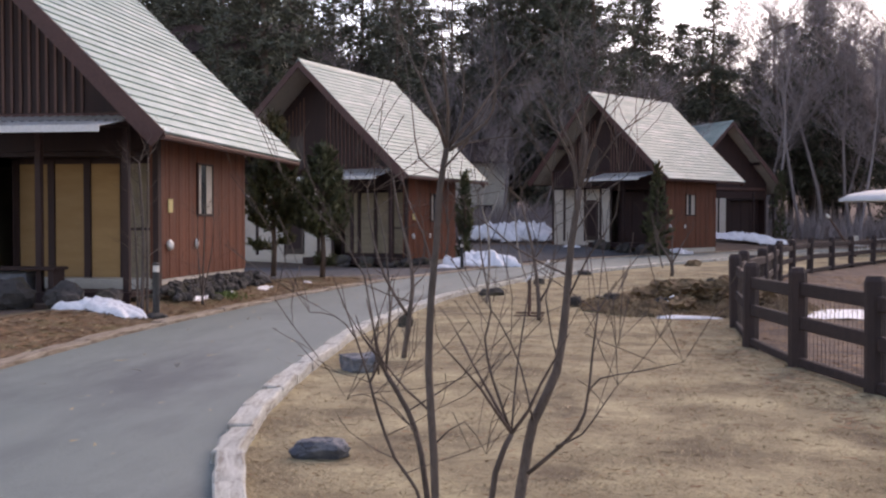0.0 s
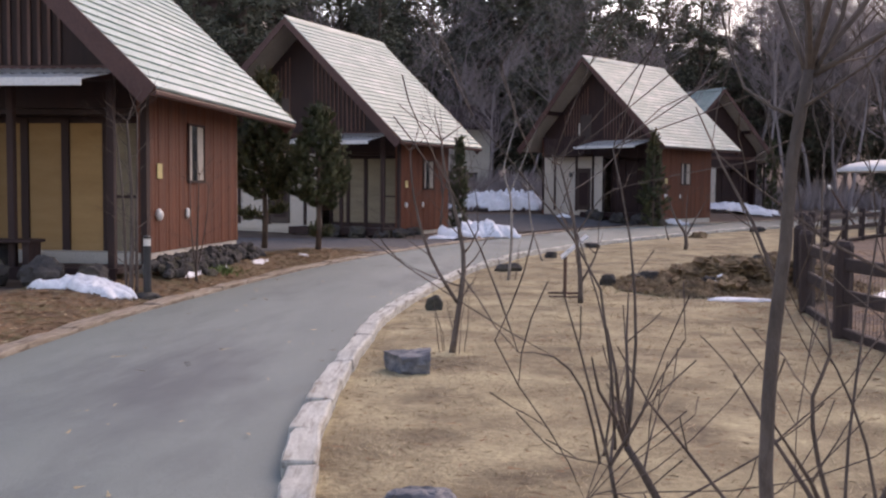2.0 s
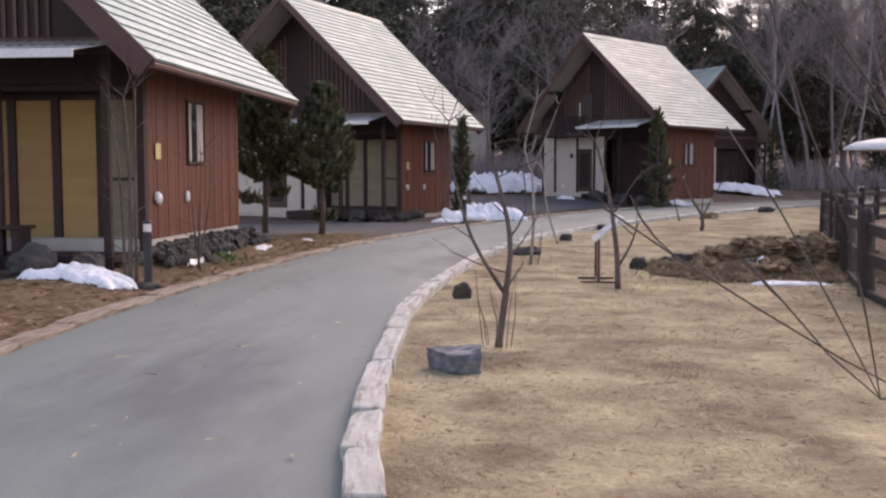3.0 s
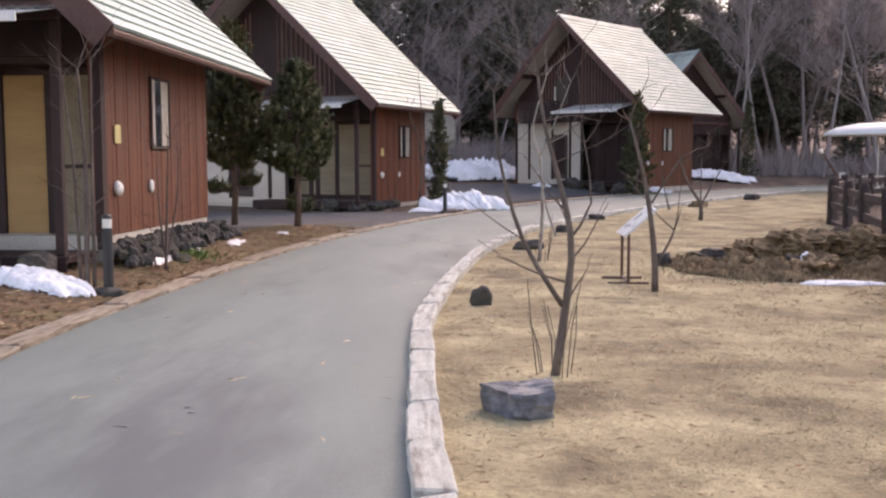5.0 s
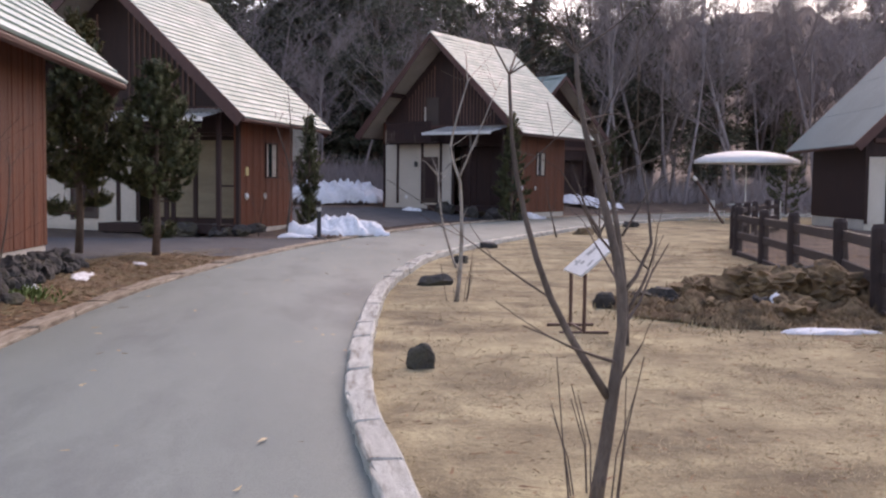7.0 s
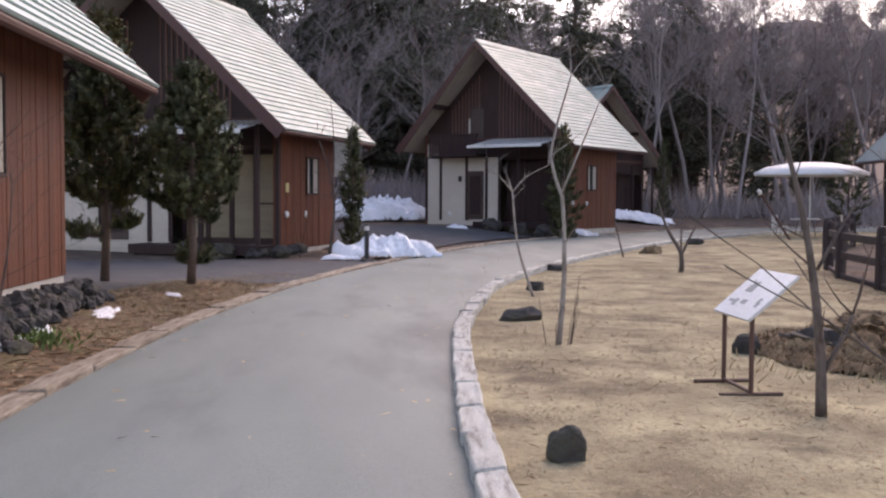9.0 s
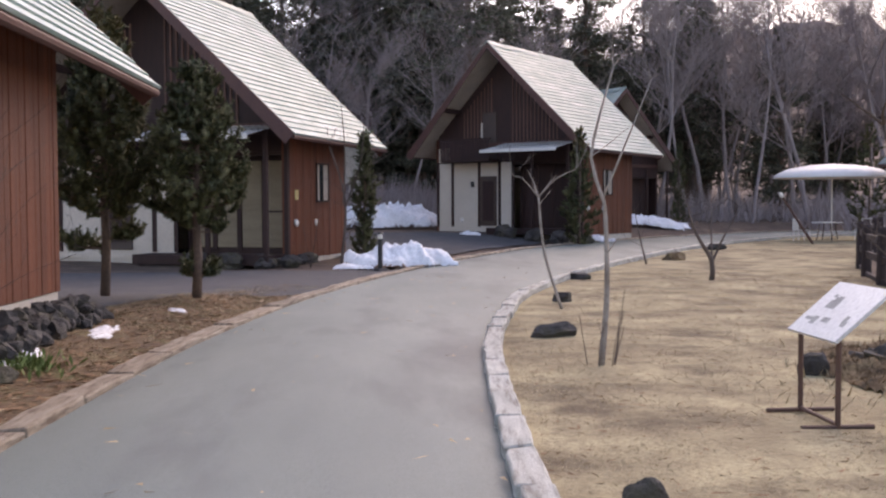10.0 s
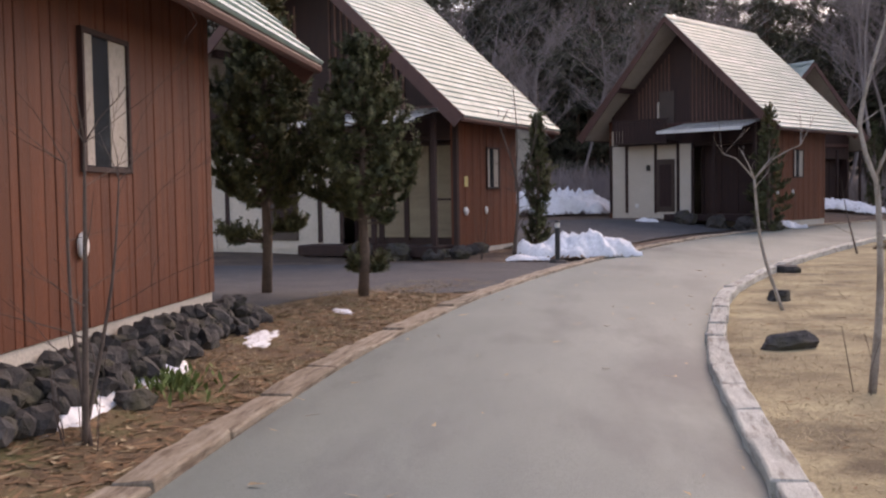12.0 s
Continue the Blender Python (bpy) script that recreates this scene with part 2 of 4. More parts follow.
FENCE_LINE = curve_through([(8, -14), (5.2, 0), (3.3, 6.5), (2.84, 9.5), (2.5, 11.1), (2.34, 13.0), (2.5, 15.1), (3.0, 17.5), (3.74, 19.8), (4.45, 22.8), (5.1, 25.5), (5.6, 28), (6.4, 30.2), (7.4, 32.5), (8.6, 34.8), (9.8, 37.1), (11.2, 39.5), (12.6, 41.8), (15, 45)])

def x_at(line, y):
    for a, b in zip(line, line[1:]):
        if a.y <= y <= b.y:
            return a.x + (b.x - a.x) * (y - a.y) / max(1e-6, b.y - a.y)
    return line[-1].x if y > line[-1].y else line[0].x

def ground_z(x, y):
    off = x_at(LEFT, y) - x
    rise = 0.42 * smooth01((y - 34) / 16) * smooth01(off / 7)
    rise += 6.0 * smooth01((y - 75) / 160) + 0.19 * smooth01((off - 0.2) / 1.3) * smooth01((30 - y) / 8)
    rough = 0.035 * noise.noise(Vector((x * 0.5, y * 0.5, 0))) * (smooth01((off - 0.1) / 0.8) if off > 0 else smooth01((x - x_at(RIGHT, y) - 0.1) / 0.8))
    return rise + rough if y < 90 else rise

# ground: one sheet to the horizon
gx = [-900, -500, -250, -120, -70, -45, -32, -25] + [-20 + 0.5 * i for i in range(101)] + [33, 38, 45, 60, 90, 150, 300, 600, 900]
gy = [-600, -200, -80, -40, -25] + [-16 + 0.5 * i for i in range(161)] + [68, 72, 78, 86, 95, 110, 130, 160, 200, 260, 400, 900]
verts = [(x, y, ground_z(x, y) - 0.03) for y in gy for x in gx]
nx = len(gx)
faces = [(j * nx + i, j * nx + i + 1, (j + 1) * nx + i + 1, (j + 1) * nx + i) for j in range(len(gy) - 1) for i in range(nx - 1)]
me = bpy.data.meshes.new("ground")
me.from_pydata(verts, [], faces)
me.materials.append(SOIL)
me.polygons.foreach_set("use_smooth", [True] * len(me.polygons))
ground = tagged(new("ground", me), "brown leaf-littered soil ground under the whole site", "ground", kind="structure")

def sheet(name, x_left, x_right, y0, y1, lift, material, label, category, n=24, dy=0.4, wander=0.0):
    """Ground cover between two lines that are functions of y."""
    bm = bmesh.new()
    rows = []
    steps = int((y1 - y0) / dy)
    for j in range(steps + 1):
        y = y0 + (y1 - y0) * j / steps
        a, b = x_left(y), x_right(y)
        w = wander * noise.noise(Vector((y * 0.6, lift * 50, 3)))
        rows.append([bm.verts.new((a + (b - a) * i / n + w * (0.3 if 0 < i < n else 1), y, ground_z(a + (b - a) * i / n, y) + lift)) for i in range(n + 1)])
    for r, s in zip(rows, rows[1:]):
        for i in range(n):
            bm.faces.new((r[i], r[i + 1], s[i + 1], s[i]))
    return tagged(link(name, bm, material, smooth=True), label, category, kind="structure")

sheet("lawn", lambda y: x_at(RIGHT, y) + 0.02, lambda y: x_at(FENCE_LINE, y), -14, 44, 0.0, LAWN, "dry straw-coloured winter lawn beside the drive", "lawn", n=20)
sheet("lawn", lambda y: x_at(RIGHT, y) + 0.02, lambda y: x_at(RIGHT, y) + 7, 44, 56, 0.0, LAWN, "dry straw-coloured winter lawn at the bend", "lawn", n=14)
sheet("verge", lambda y: x_at(LEFT, y) - 2.2, lambda y: x_at(LEFT, y), -14, 28.5, 0.0, STRIP, "verge of brown leaves, moss and soil along the drive", "verge", n=12, wander=0.3)
sheet("driveway", lambda y: -22.0, lambda y: x_at(LEFT, y) - 0.05 - 1.9 * smooth01((28 - y) / 4), 23.5, 33.0, 0.012, GRAVEL, "dark gravel forecourt between two cabins", "driveway", n=24)
sheet("driveway", lambda y: -12.0, lambda y: x_at(LEFT, y) - 1.3, 38.5, 50.0, 0.012, GRAVEL, "dark gravel forecourt before the far cabin", "driveway", n=24)

# road between the two kerbs
bm = bmesh.new()
pairs = []
ys = [-14 + 0.5 * i for i in range(int((72 + 14) / 0.5))]
for y in ys:
    a, b = x_at(LEFT, y), x_at(RIGHT, y)
    pairs.append([bm.verts.new((a + (b - a) * k / 8, y, 0.012 + ground_z(a + 0.01, y) + 0.03 * (1 - (k / 4 - 1) ** 2))) for k in range(9)])
for r, s in zip(pairs, pairs[1:]):
    for i in range(8):
        bm.faces.new((r[i], r[i + 1], s[i + 1], s[i]))
road = tagged(link("road", bm, ASPHALT, smooth=True), "smooth grey asphalt drive curving between timber kerbs", "road", kind="structure")

# ---- cabins ----
def cabin(name, x, y, z, yaw, L, r0, r1, W, H, E, ov, ua, ub, label, roof=ROOF, detail=2, win=(1.85, 2.6), blind=BLIND, S=2.4, lift=0.28, sill=0.14):
    """A steep-roofed wooden cabin. Its own x runs across the gable (0 at one eave, -2W at the other), y along the ridge, z from the sill."""
    c = thing(name, pose(x, y, z, 0, 0, yaw), label, "cabin", "row of cabins")
    xl, xr, drop = -2 * W + ov, -ov, z + 0.5
    slope = H / W
    def roof_z(v):
        return E + H - abs(v + W) * slope
    t = 0.16
    # plinth and floor
    part("plinth", box(xl + 0.03, xr + 0.006, ua + 0.03, ub - 0.03, -drop, sill + 0.01), CONCRETE, c, "pale concrete plinth")
    # side walls of upright boards
    wall_top = roof_z(xr) - t - 0.02
    for side, xx, sgn in (("east", xr, 1), ("west", xl, -1)):
        w = part("side_wall", box(min(xx, xx - sgn * 0.12), max(xx, xx - sgn * 0.12), ua, ub, sill + 0.015, wall_top), BOARD if detail else DARKWOOD, c)
        if sgn > 0 and detail > 0:
            yb, k = ua + 0.1, 0
            while yb < ub - 0.02:
                wd = min((0.15, 0.11, 0.15, 0.18)[k % 4], ub - 0.005 - yb)
                part("board", box(xx, xx + (0.024 if k % 3 else 0.030), yb, yb + wd - 0.007, sill, wall_top - 0.05, 0.004), BOARD, w)
                yb, k = yb + wd, k + 1
            part("corner_post", box(xx - 0.05, xx + 0.05, ua - 0.04, ua + 0.1, min(-0.02, sill), wall_top), DARKWOOD, w)
    # gable walls, front one at ua and back one at ub
    for yy, th in ((ua, 0.12), (ub, -0.12)):
        pts = [(xl + 0.125, S + 0.002), (xr - 0.125, S + 0.002), (xr - 0.125, roof_z(xr - 0.125) - t), (-W, E + H - t), (xl + 0.125, roof_z(xl + 0.125) - t)]
        part("gable_wall", prism(pts, yy, yy + th), DARKWOOD, c, "dark brown gable")
    part("back_wall", box(xl + 0.125, xr - 0.125, ub - 0.12, ub, min(0.02, sill), S), CREAM, c)
    # front lower storey: cream panels, posts, door, porch with blinds
    px = xr - 3.1
    part("front_wall", box(xl + 0.125, px, ua, ua + 0.12, min(0.02, sill), S), CREAM, c, "cream front panels")
    for bx in (xl + 0.02, xl + 0.75, xl + 2.05, px - 0.62, px):
        part("wall_post", box(bx, bx + 0.12, ua - 0.03, ua - 0.002, 0.0, S + 0.05), DARKWOOD, c)
    door = part("door", box(xl + 2.17, xl + 2.95, ua - 0.045, ua - 0.003, 0.05, 2.05, 0.01), DOORM, c, "dark brown entrance door")
    part("door_panel", box(xl + 2.3, xl + 2.82, ua - 0.06, ua - 0.046, 0.25, 1.85, 0.008), DARKWOOD, door)
    part("lamp", box(xl + 1.75, xl + 1.88, ua - 0.12, ua - 0.003, 1.62, 1.85, 0.02), BLACK, c, "small black wall lantern")
    part("vent_cover", box(xl + 1.2, xl + 1.36, ua - 0.05, ua - 0.003, 0.2, 0.36, 0.02), WHITE, c)
    # recessed porch
    back = ua + 0.5
    part("porch_wall", box(px + 0.12, xr - 0.13, back, back + 0.1, min(0.02, sill), S), DARKWOOD, c)
    part("porch_ceiling", box(px + 0.12, xr - 0.13, ua + 0.01, back + 0.1, S - 0.09, S - 0.008), DARKWOOD, c)
    n = 4
    wd = (xr - 0.13 - px - 0.2) / n
    for i in range(n):
        sc = part("screen", box(px + 0.2 + i * wd + 0.08, px + 0.2 + (i + 1) * wd - 0.06, back - 0.03, back - 0.002, 0.12, S - 0.2), GREYBLIND if blind is BLIND and i == n - 1 else blind, c, "straw-coloured blind in a dark frame")
        part("frame_bar", box(px + 0.2 + i * wd - 0.06, px + 0.2 + i * wd + 0.07, back - 0.06, back - 0.004, 0.05, S - 0.13, 0.006), DARKWOOD, sc)
        if i == n - 1:
            part("mid_rail", box(px + 0.2 + i * wd + 0.08, px + 0.2 + (i + 1) * wd - 0.06, back - 0.045, back - 0.03, 1.0, 1.05), DARKWOOD, sc)
    # deck on posts
    deck = part("deck", box(px - 0.6, xr - 0.05, ua - 0.95, ua - 0.05, -0.10, -0.06), DARKWOOD, c, "low dark plank deck")
    for i in range(7):
        part("plank", box(px - 0.62, xr - 0.02, ua - 0.97 + i * 0.13, ua - 0.97 + i * 0.13 + 0.118, -0.058, -0.02, 0.006), DARKWOOD, deck)
    part("deck_beam", box(px - 0.6, xr - 0.04, ua - 1.0, ua - 0.972, -0.26, -0.02, 0.008), DARKWOOD, deck)
    for bx in (px - 0.5, px + 1.2, xr - 0.25):
        part("deck_post", box(bx, bx + 0.12, ua - 0.9, ua - 0.78, -drop, -0.1), DARKWOOD, deck)
    for bx in (px + 1.35, xr - 0.2):
        part("porch_post", box(bx, bx + 0.11, ua - 0.92, ua - 0.81, -0.02, 2.44 + lift, 0.01), DARKWOOD, c)
    # awning of corrugated sheet
    if detail > 0:
        bm = bmesh.new()
        cols, ax0, ax1 = 60, px - 0.25, xr - 0.05
        for yy, zz in ((ua - 0.02, 2.74 + lift), (ua - 2.0, 2.36 + lift)):
            for i in range(cols + 1):
                bm.verts.new((ax0 + (ax1 - ax0) * i / cols, yy, zz + 0.012 * math.sin(i * 2.1)))
        bm.verts.ensure_lookup_table()
        for i in range(cols):
            bm.faces.new([bm.verts[k] for k in (i, i + 1, cols + 2 + i, cols + 1 + i)])
        bmesh.ops.solidify(bm, geom=bm.faces[:], thickness=0.02)
        aw = part("awning", bm, AWNING, c, "pale corrugated porch awning")
        part("awning_rim", box(ax0, ax1, ua - 2.035, ua - 2.004, 2.27 + lift, 2.38 + lift, 0.006), WHITE, aw)
        part("awning_beam", box(ax0, ax1, ua - 1.0, ua - 0.9, 2.44 + lift, 2.56 + lift), DARKWOOD, aw)
    # upper gable: battens, window, balcony
    if detail > 0:
        v = -W - 2.0
        while v < -W + 2.4:
            top = roof_z(v) - t - 0.35
            if top > 3.0 + lift and not -W - 0.55 < v < -W + 0.25:
                part("batten", box(v, v + 0.05, ua - 0.03, ua - 0.001, 2.80 + lift, top), BATTEN, c)
            v += 0.165
        part("front_panel", box(xl + 0.13, xl + 0.72, ua - 0.02, ua - 0.003, S + 0.055, S + 0.62), CREAM, c, "cream corner panel")
        bal = part("balcony", box(xl + 0.75, xl + 3.1, ua - 0.85, ua - 0.035, S + 0.03, S + 0.13, 0.01), DARKWOOD, c, "dark plank balcony")
        for k in range(17):
            bx = xl + 0.76 + k * 0.138
            part("baluster", box(bx, bx + 0.118, ua - 0.85, ua - 0.82, S + 0.135, S + 0.87, 0.005), DARKWOOD, bal)
        part("handrail", box(xl + 0.7, xl + 3.15, ua - 0.89, ua - 0.79, S + 0.875, S + 0.95, 0.01), DARKWOOD, bal)
        gw = part("gable_door", box(xl + 2.3, xl + 2.95, ua - 0.035, ua - 0.003, S + 0.14, 4.0 + lift), DOORM, c)
        part("jamb", box(xl + 2.22, xl + 2.28, ua - 0.045, ua - 0.003, S + 0.14, 3.6 + lift), CREAM, gw)
    part("gable_beam", box(xl + 0.3, xr - 0.1, ua - 0.1, ua - 0.035, 2.62 + lift, 2.78 + lift, 0.01), BARGE, c)
    # side window: tall and narrow with a curtain
    w0, w1 = ua + win[0], ua + win[1]
    wf = part("window", box(xr + 0.028, xr + 0.036, w0, w1, 1.3, 2.25), glass, c, "tall narrow window with a drawn cream curtain")
    part("curtain", box(xr + 0.037, xr + 0.042, w0 + (w1 - w0) * 0.6, w1, 1.31, 2.25), SOFFIT, wf)
    part("curtain", box(xr + 0.037, xr + 0.042, w0, w0 + (w1 - w0) * 0.22, 1.31, 2.25), SOFFIT, wf)
    for a, b, zz, z2 in ((w0 - 0.04, w0, 1.26, 2.29), (w1, w1 + 0.04, 1.26, 2.29), (w0, w1, 1.26, 1.3), (w0, w1, 2.25, 2.29)):
        part("window_frame", box(xr + 0.02, xr + 0.065, a, b, zz, z2, 0.004), DARKWOOD, wf)
    part("name_plate", box(xr + 0.036, xr + 0.05, ua + 0.42, ua + 0.62, 1.32, 1.56, 0.004), YELLOW, c, "small yellow notice plate")
    part("vent_hood", blob((0.06, 0.1, 0.1), 2, 0.1, sub=2), WHITE, c, "white round vent hood", True).location = (xr + 0.06, ua + 0.45, 0.74)
    part("vent_hood", blob((0.035, 0.07, 0.1), 5, 0.1, sub=2), WHITE, c, "white round vent hood", True).location = (xr + 0.05, ua + 1.75, 0.74)
    # roof: two slabs, courses of metal shingle, soffits, barge boards, gutters
    def yy(f, back):
        return (L + (r1 - L) * f) if back else r0 * f
    for s in (1, -1):
        def at(f, back, lift):
            v = -W + s * W * (1 - f)
            return (v + s * lift * H / math.hypot(W, H), yy(f, back), E + H * f + lift * W / math.hypot(W, H))
        bm = bmesh.new()
        q = [bm.verts.new(at(f, b, h)) for h in (-0.12, 0) for f, b in ((0, 0), (0, 1), (1, 1), (1, 0))]
        for ids in ((3, 2, 1, 0), (4, 5, 6, 7), (0, 1, 5, 4), (1, 2, 6, 5), (2, 3, 7, 6), (3, 0, 4, 7)):
            bm.faces.new([q[i] for i in ids])
        bmesh.ops.recalc_face_normals(bm, faces=bm.faces)
        slab = part("roof_slab", bm, SOFFIT, c, "beige boarded soffit under the roof")
        n = 27
        if roof is ROOF_BLUE or detail == 0:
            n = 3
        for k in range(n):
            f0, f1 = k / n, (k + 1) / n
            bm = bmesh.new()
            q = [bm.verts.new(at(f, b, h)) for f, h0, h1 in ((f0 - 0.006, 0.004, 0.045 if n > 5 else 0.02), (f1, 0.004, 0.014)) for b in (0, 1) for h in (h0, h1)]
            for ids in ((0, 1, 3, 2), (4, 6, 7, 5), (1, 5, 7, 3), (0, 2, 6, 4), (0, 4, 5, 1), (2, 3, 7, 6)):
                bm.faces.new([q[i] for i in ids])
            bmesh.ops.recalc_face_normals(bm, faces=bm.faces)
            part("roof_course", bm, roof, slab)
        for b in (0, 1):
            bm = bmesh.new()
            d = -0.04 if not b else 0.04
            q = []
            for f in (-0.005, 1):
                for h in (-0.30, 0.03):
                    for e in (0, d):
                        p = Vector(at(f, b, h))
                        if f == 1:
                            p.x = -W
                        q.append(bm.verts.new((p.x, p.y + e + (0.002 if b else -0.002), p.z)))
            for ids in ((0, 1, 3, 2), (4, 6, 7, 5), (0, 2, 6, 4), (1, 5, 7, 3), (0, 4, 5, 1), (2, 3, 7, 6)):
                bm.faces.new([q[i] for i in ids])
            bmesh.ops.recalc_face_normals(bm, faces=bm.faces)
            part("barge_board", bm, BARGE, c, "dark brown barge board")
        p0, p1 = Vector(at(0, 0, -0.1)), Vector(at(0, 1, -0.1))
        part("gutter", tube([p0 + Vector((s * 0.05, 0, 0)), p1 + Vector((s * 0.05, 0, 0))], [0.055, 0.055], 8), BARGE, c, "brown eaves gutter")
    part("ridge_cap", prism([(-W - 0.14, E + H - 0.06), (-W, E + H + 0.09), (-W + 0.14, E + H - 0.06), (-W, E + H + 0.05)], r0 - 0.02, r1 + 0.02), roof, c)
    for v in (-W - 2.2, -W + 2.2):
        part("purlin", box(v - 0.08, v + 0.08, min(0, r0) + 0.25, ua, roof_z(v) - t - 0.2, roof_z(v) - t - 0.02), DARKWOOD, c)
    return c

cabin("cabin", -6.39, 15.8, 0.38, -0.84, 7.9, 0.0, 7.9, 4.35, 4.2, 2.6, 0.69, 1.3, 5.95, "steep-roofed red-brown board cabin with pale green metal roof beside the drive")
cabin("cabin", -5.32, 34.02, 0.29, -19.5, 6.6, 0.14, 7.05, 4.45, 4.13, 2.83, 0.83, 1.45, 5.41, "red-brown board cabin with pale roof behind two junipers", blind=GREYBLIND, S=2.5, lift=0.42, sill=-0.16)
cabin("cabin", 4.53, 47.9, 0.58, -38.2, 7.0, -0.43, 6.67, 4.18, 4.2, 2.98, 0.81, 0.97, 5.6, "cabin with cream front panels, plank balcony and pale awning", blind=DARKWOOD, S=2.6, lift=0.62, sill=-0.3)
cabin("cabin", 13.5, 66.0, 0.6, 30, 7.0, 0, 7, 4.2, 4.2, 2.8, 0.8, 1.0, 6.0, "dark brown cabin with pale roof at the wood's edge", ROOF, 0, blind=DARKWOOD)
cabin("cabin", 23.4, 39.6, 0.2, -8, 8.0, 0, 8, 4.3, 4.3, 2.8, 0.8, 1.2, 7.0, "dark brown cabin with blue-grey metal roof beyond the fence", ROOF_BLUE, 0, blind=DARKWOOD)

# ---- kerbs of old timber ----
def kerb(line, y0, y1, off, width, height, length, label, group, material=TIMBER):
    e = thing("kerb", Matrix(), label, "kerb", group, "structure")
    pts = [p for p in line if y0 <= p.y <= y1]
    rng = random.Random(4)
    shapes = []
    for v in range(5):
        b = bmesh.new()
        bmesh.ops.create_cube(b, size=1.0, matrix=Matrix.Diagonal((length, width, height + 0.1, 1)) @ Matrix.Translation((0, 0, 0)))
        bmesh.ops.subdivide_edges(b, edges=[x for x in b.edges if abs((x.verts[0].co - x.verts[1].co).x) > 0.3], cuts=3)
        bmesh.ops.bevel(b, geom=[x for x in b.edges if x.calc_face_angle(0) > 0.5], offset=0.012, segments=1, affect="EDGES")
        for w in b.verts:
            k = noise.noise_vector(w.co * 6 + Vector((v * 9, 0, 0)))
            w.co += Vector((0.2, 1, 0.8)) * 0.012 * k.length * (1 if k.x > 0 else -1)
        m = bpy.data.meshes.new("kerb_timber")
        b.to_mesh(m)
        b.free()
        m.materials.append(material)
        shapes.append(m)
    acc, last = 0.0, pts[0]
    for p in pts[1:]:
        seg = p - last
        while acc + (p - last).length >= length:
            r = length - acc
            d = (p - last).normalized()
            nxt = last + d * r
            ob = new("kerb_timber", shapes[rng.randrange(5)])
            ob.parent = e
            mid = nxt - d * length * 0.5
            side = Vector((d.y, -d.x)) * off
            gz = ground_z(mid.x, mid.y)
            ob.matrix_basis = pose(mid.x + side.x, mid.y + side.y, gz + height / 2 - 0.05 + rng.uniform(-0.012, 0.012), rng.uniform(-1.5, 1.5), rng.uniform(-0.7, 0.7), math.degrees(math.atan2(d.y, d.x)) + rng.uniform(-1.2, 1.2)) @ Matrix.Diagonal((0.985, 1, 1, 1))
            last, acc = nxt, 0.0
        acc += (p - last).length
        last = p
    return e

kerb(RIGHT, -4, 66, 0.085, 0.18, 0.10, 0.82, "kerb of weathered grey timbers along the lawn", "kerbs")
kerb(LEFT, -4, 66, -0.12, 0.24, 0.06, 1.15, "low kerb of soiled brown timbers along the verge", "kerbs", TIMBER_BROWN)

# ---- fence ----
fence = thing("fence", Matrix(), "dark-stained post and rail fence round the enclosure", "fence")
posts = [(4.0, 3.6), (3.35, 6.4), (2.84, 9.5), (2.5, 11.1), (2.34, 13.0), (2.5, 15.1), (3.0, 17.5), (3.74, 19.8), (4.45, 22.8), (5.1, 25.5), (5.6, 28), (6.4, 30.2), (7.4, 32.5), (8.6, 34.8), (9.8, 37.1), (11.2, 39.5), (12.6, 41.8)]
rng = random.Random(7)
for i, (x, y) in enumerate(posts):
    gz = ground_z(x, y)
    ob = part("post", tube([(0, 0, -0.3), (0, 0, 0.3), (0.005, 0.005, 0.7), (0, 0, 1.0), (0, 0, 1.05)], [0.105, 0.10, 0.10, 0.095, 0.07], 9), FENCE, fence, smooth=False)
    ob.matrix_basis = pose(x, y, gz, rng.uniform(-2, 2), rng.uniform(-2, 2), rng.uniform(0, 90))
    if i:
        px_, py_ = posts[i - 1]
        a, b = Vector((px_, py_, ground_z(px_, py_))), Vector((x, y, gz))
        d = (b - a)
        for h in (0.82, 0.45):
            bm = box(-d.length / 2, d.length / 2, -0.03, 0.03, -0.07, 0.07, 0.012)
            r = part("rail", bm, FENCE, fence)
            m = (a + b) / 2
            r.matrix_basis = pose(m.x, m.y, m.z + h + rng.uniform(-0.02, 0.02), 0, -math.degrees(math.atan2(d.z, d.xy.length)), math.degrees(math.atan2(d.y, d.x)))
        bm = box(-d.length / 2, d.length / 2, -0.035, 0.035, -0.05, 0.05, 0.015)
        r = part("ground_rail", bm, FENCE, fence)
        r.matrix_basis = pose(m.x, m.y, m.z + 0.06, 0, 0, math.degrees(math.atan2(d.y, d.x)))
        if i < 11:
            bm = bmesh.new()
            k = int(d.length / 0.09)
            for j in range(1, k):
                q = a.lerp(b, j / k)
                box(q.x - 0.002, q.x + 0.002, q.y - 0.002, q.y + 0.002, q.z + 0.06, q.z + 0.8, 0, bm)
            part("wire_mesh", bm, BARK, fence, "thin wire netting between the rails")

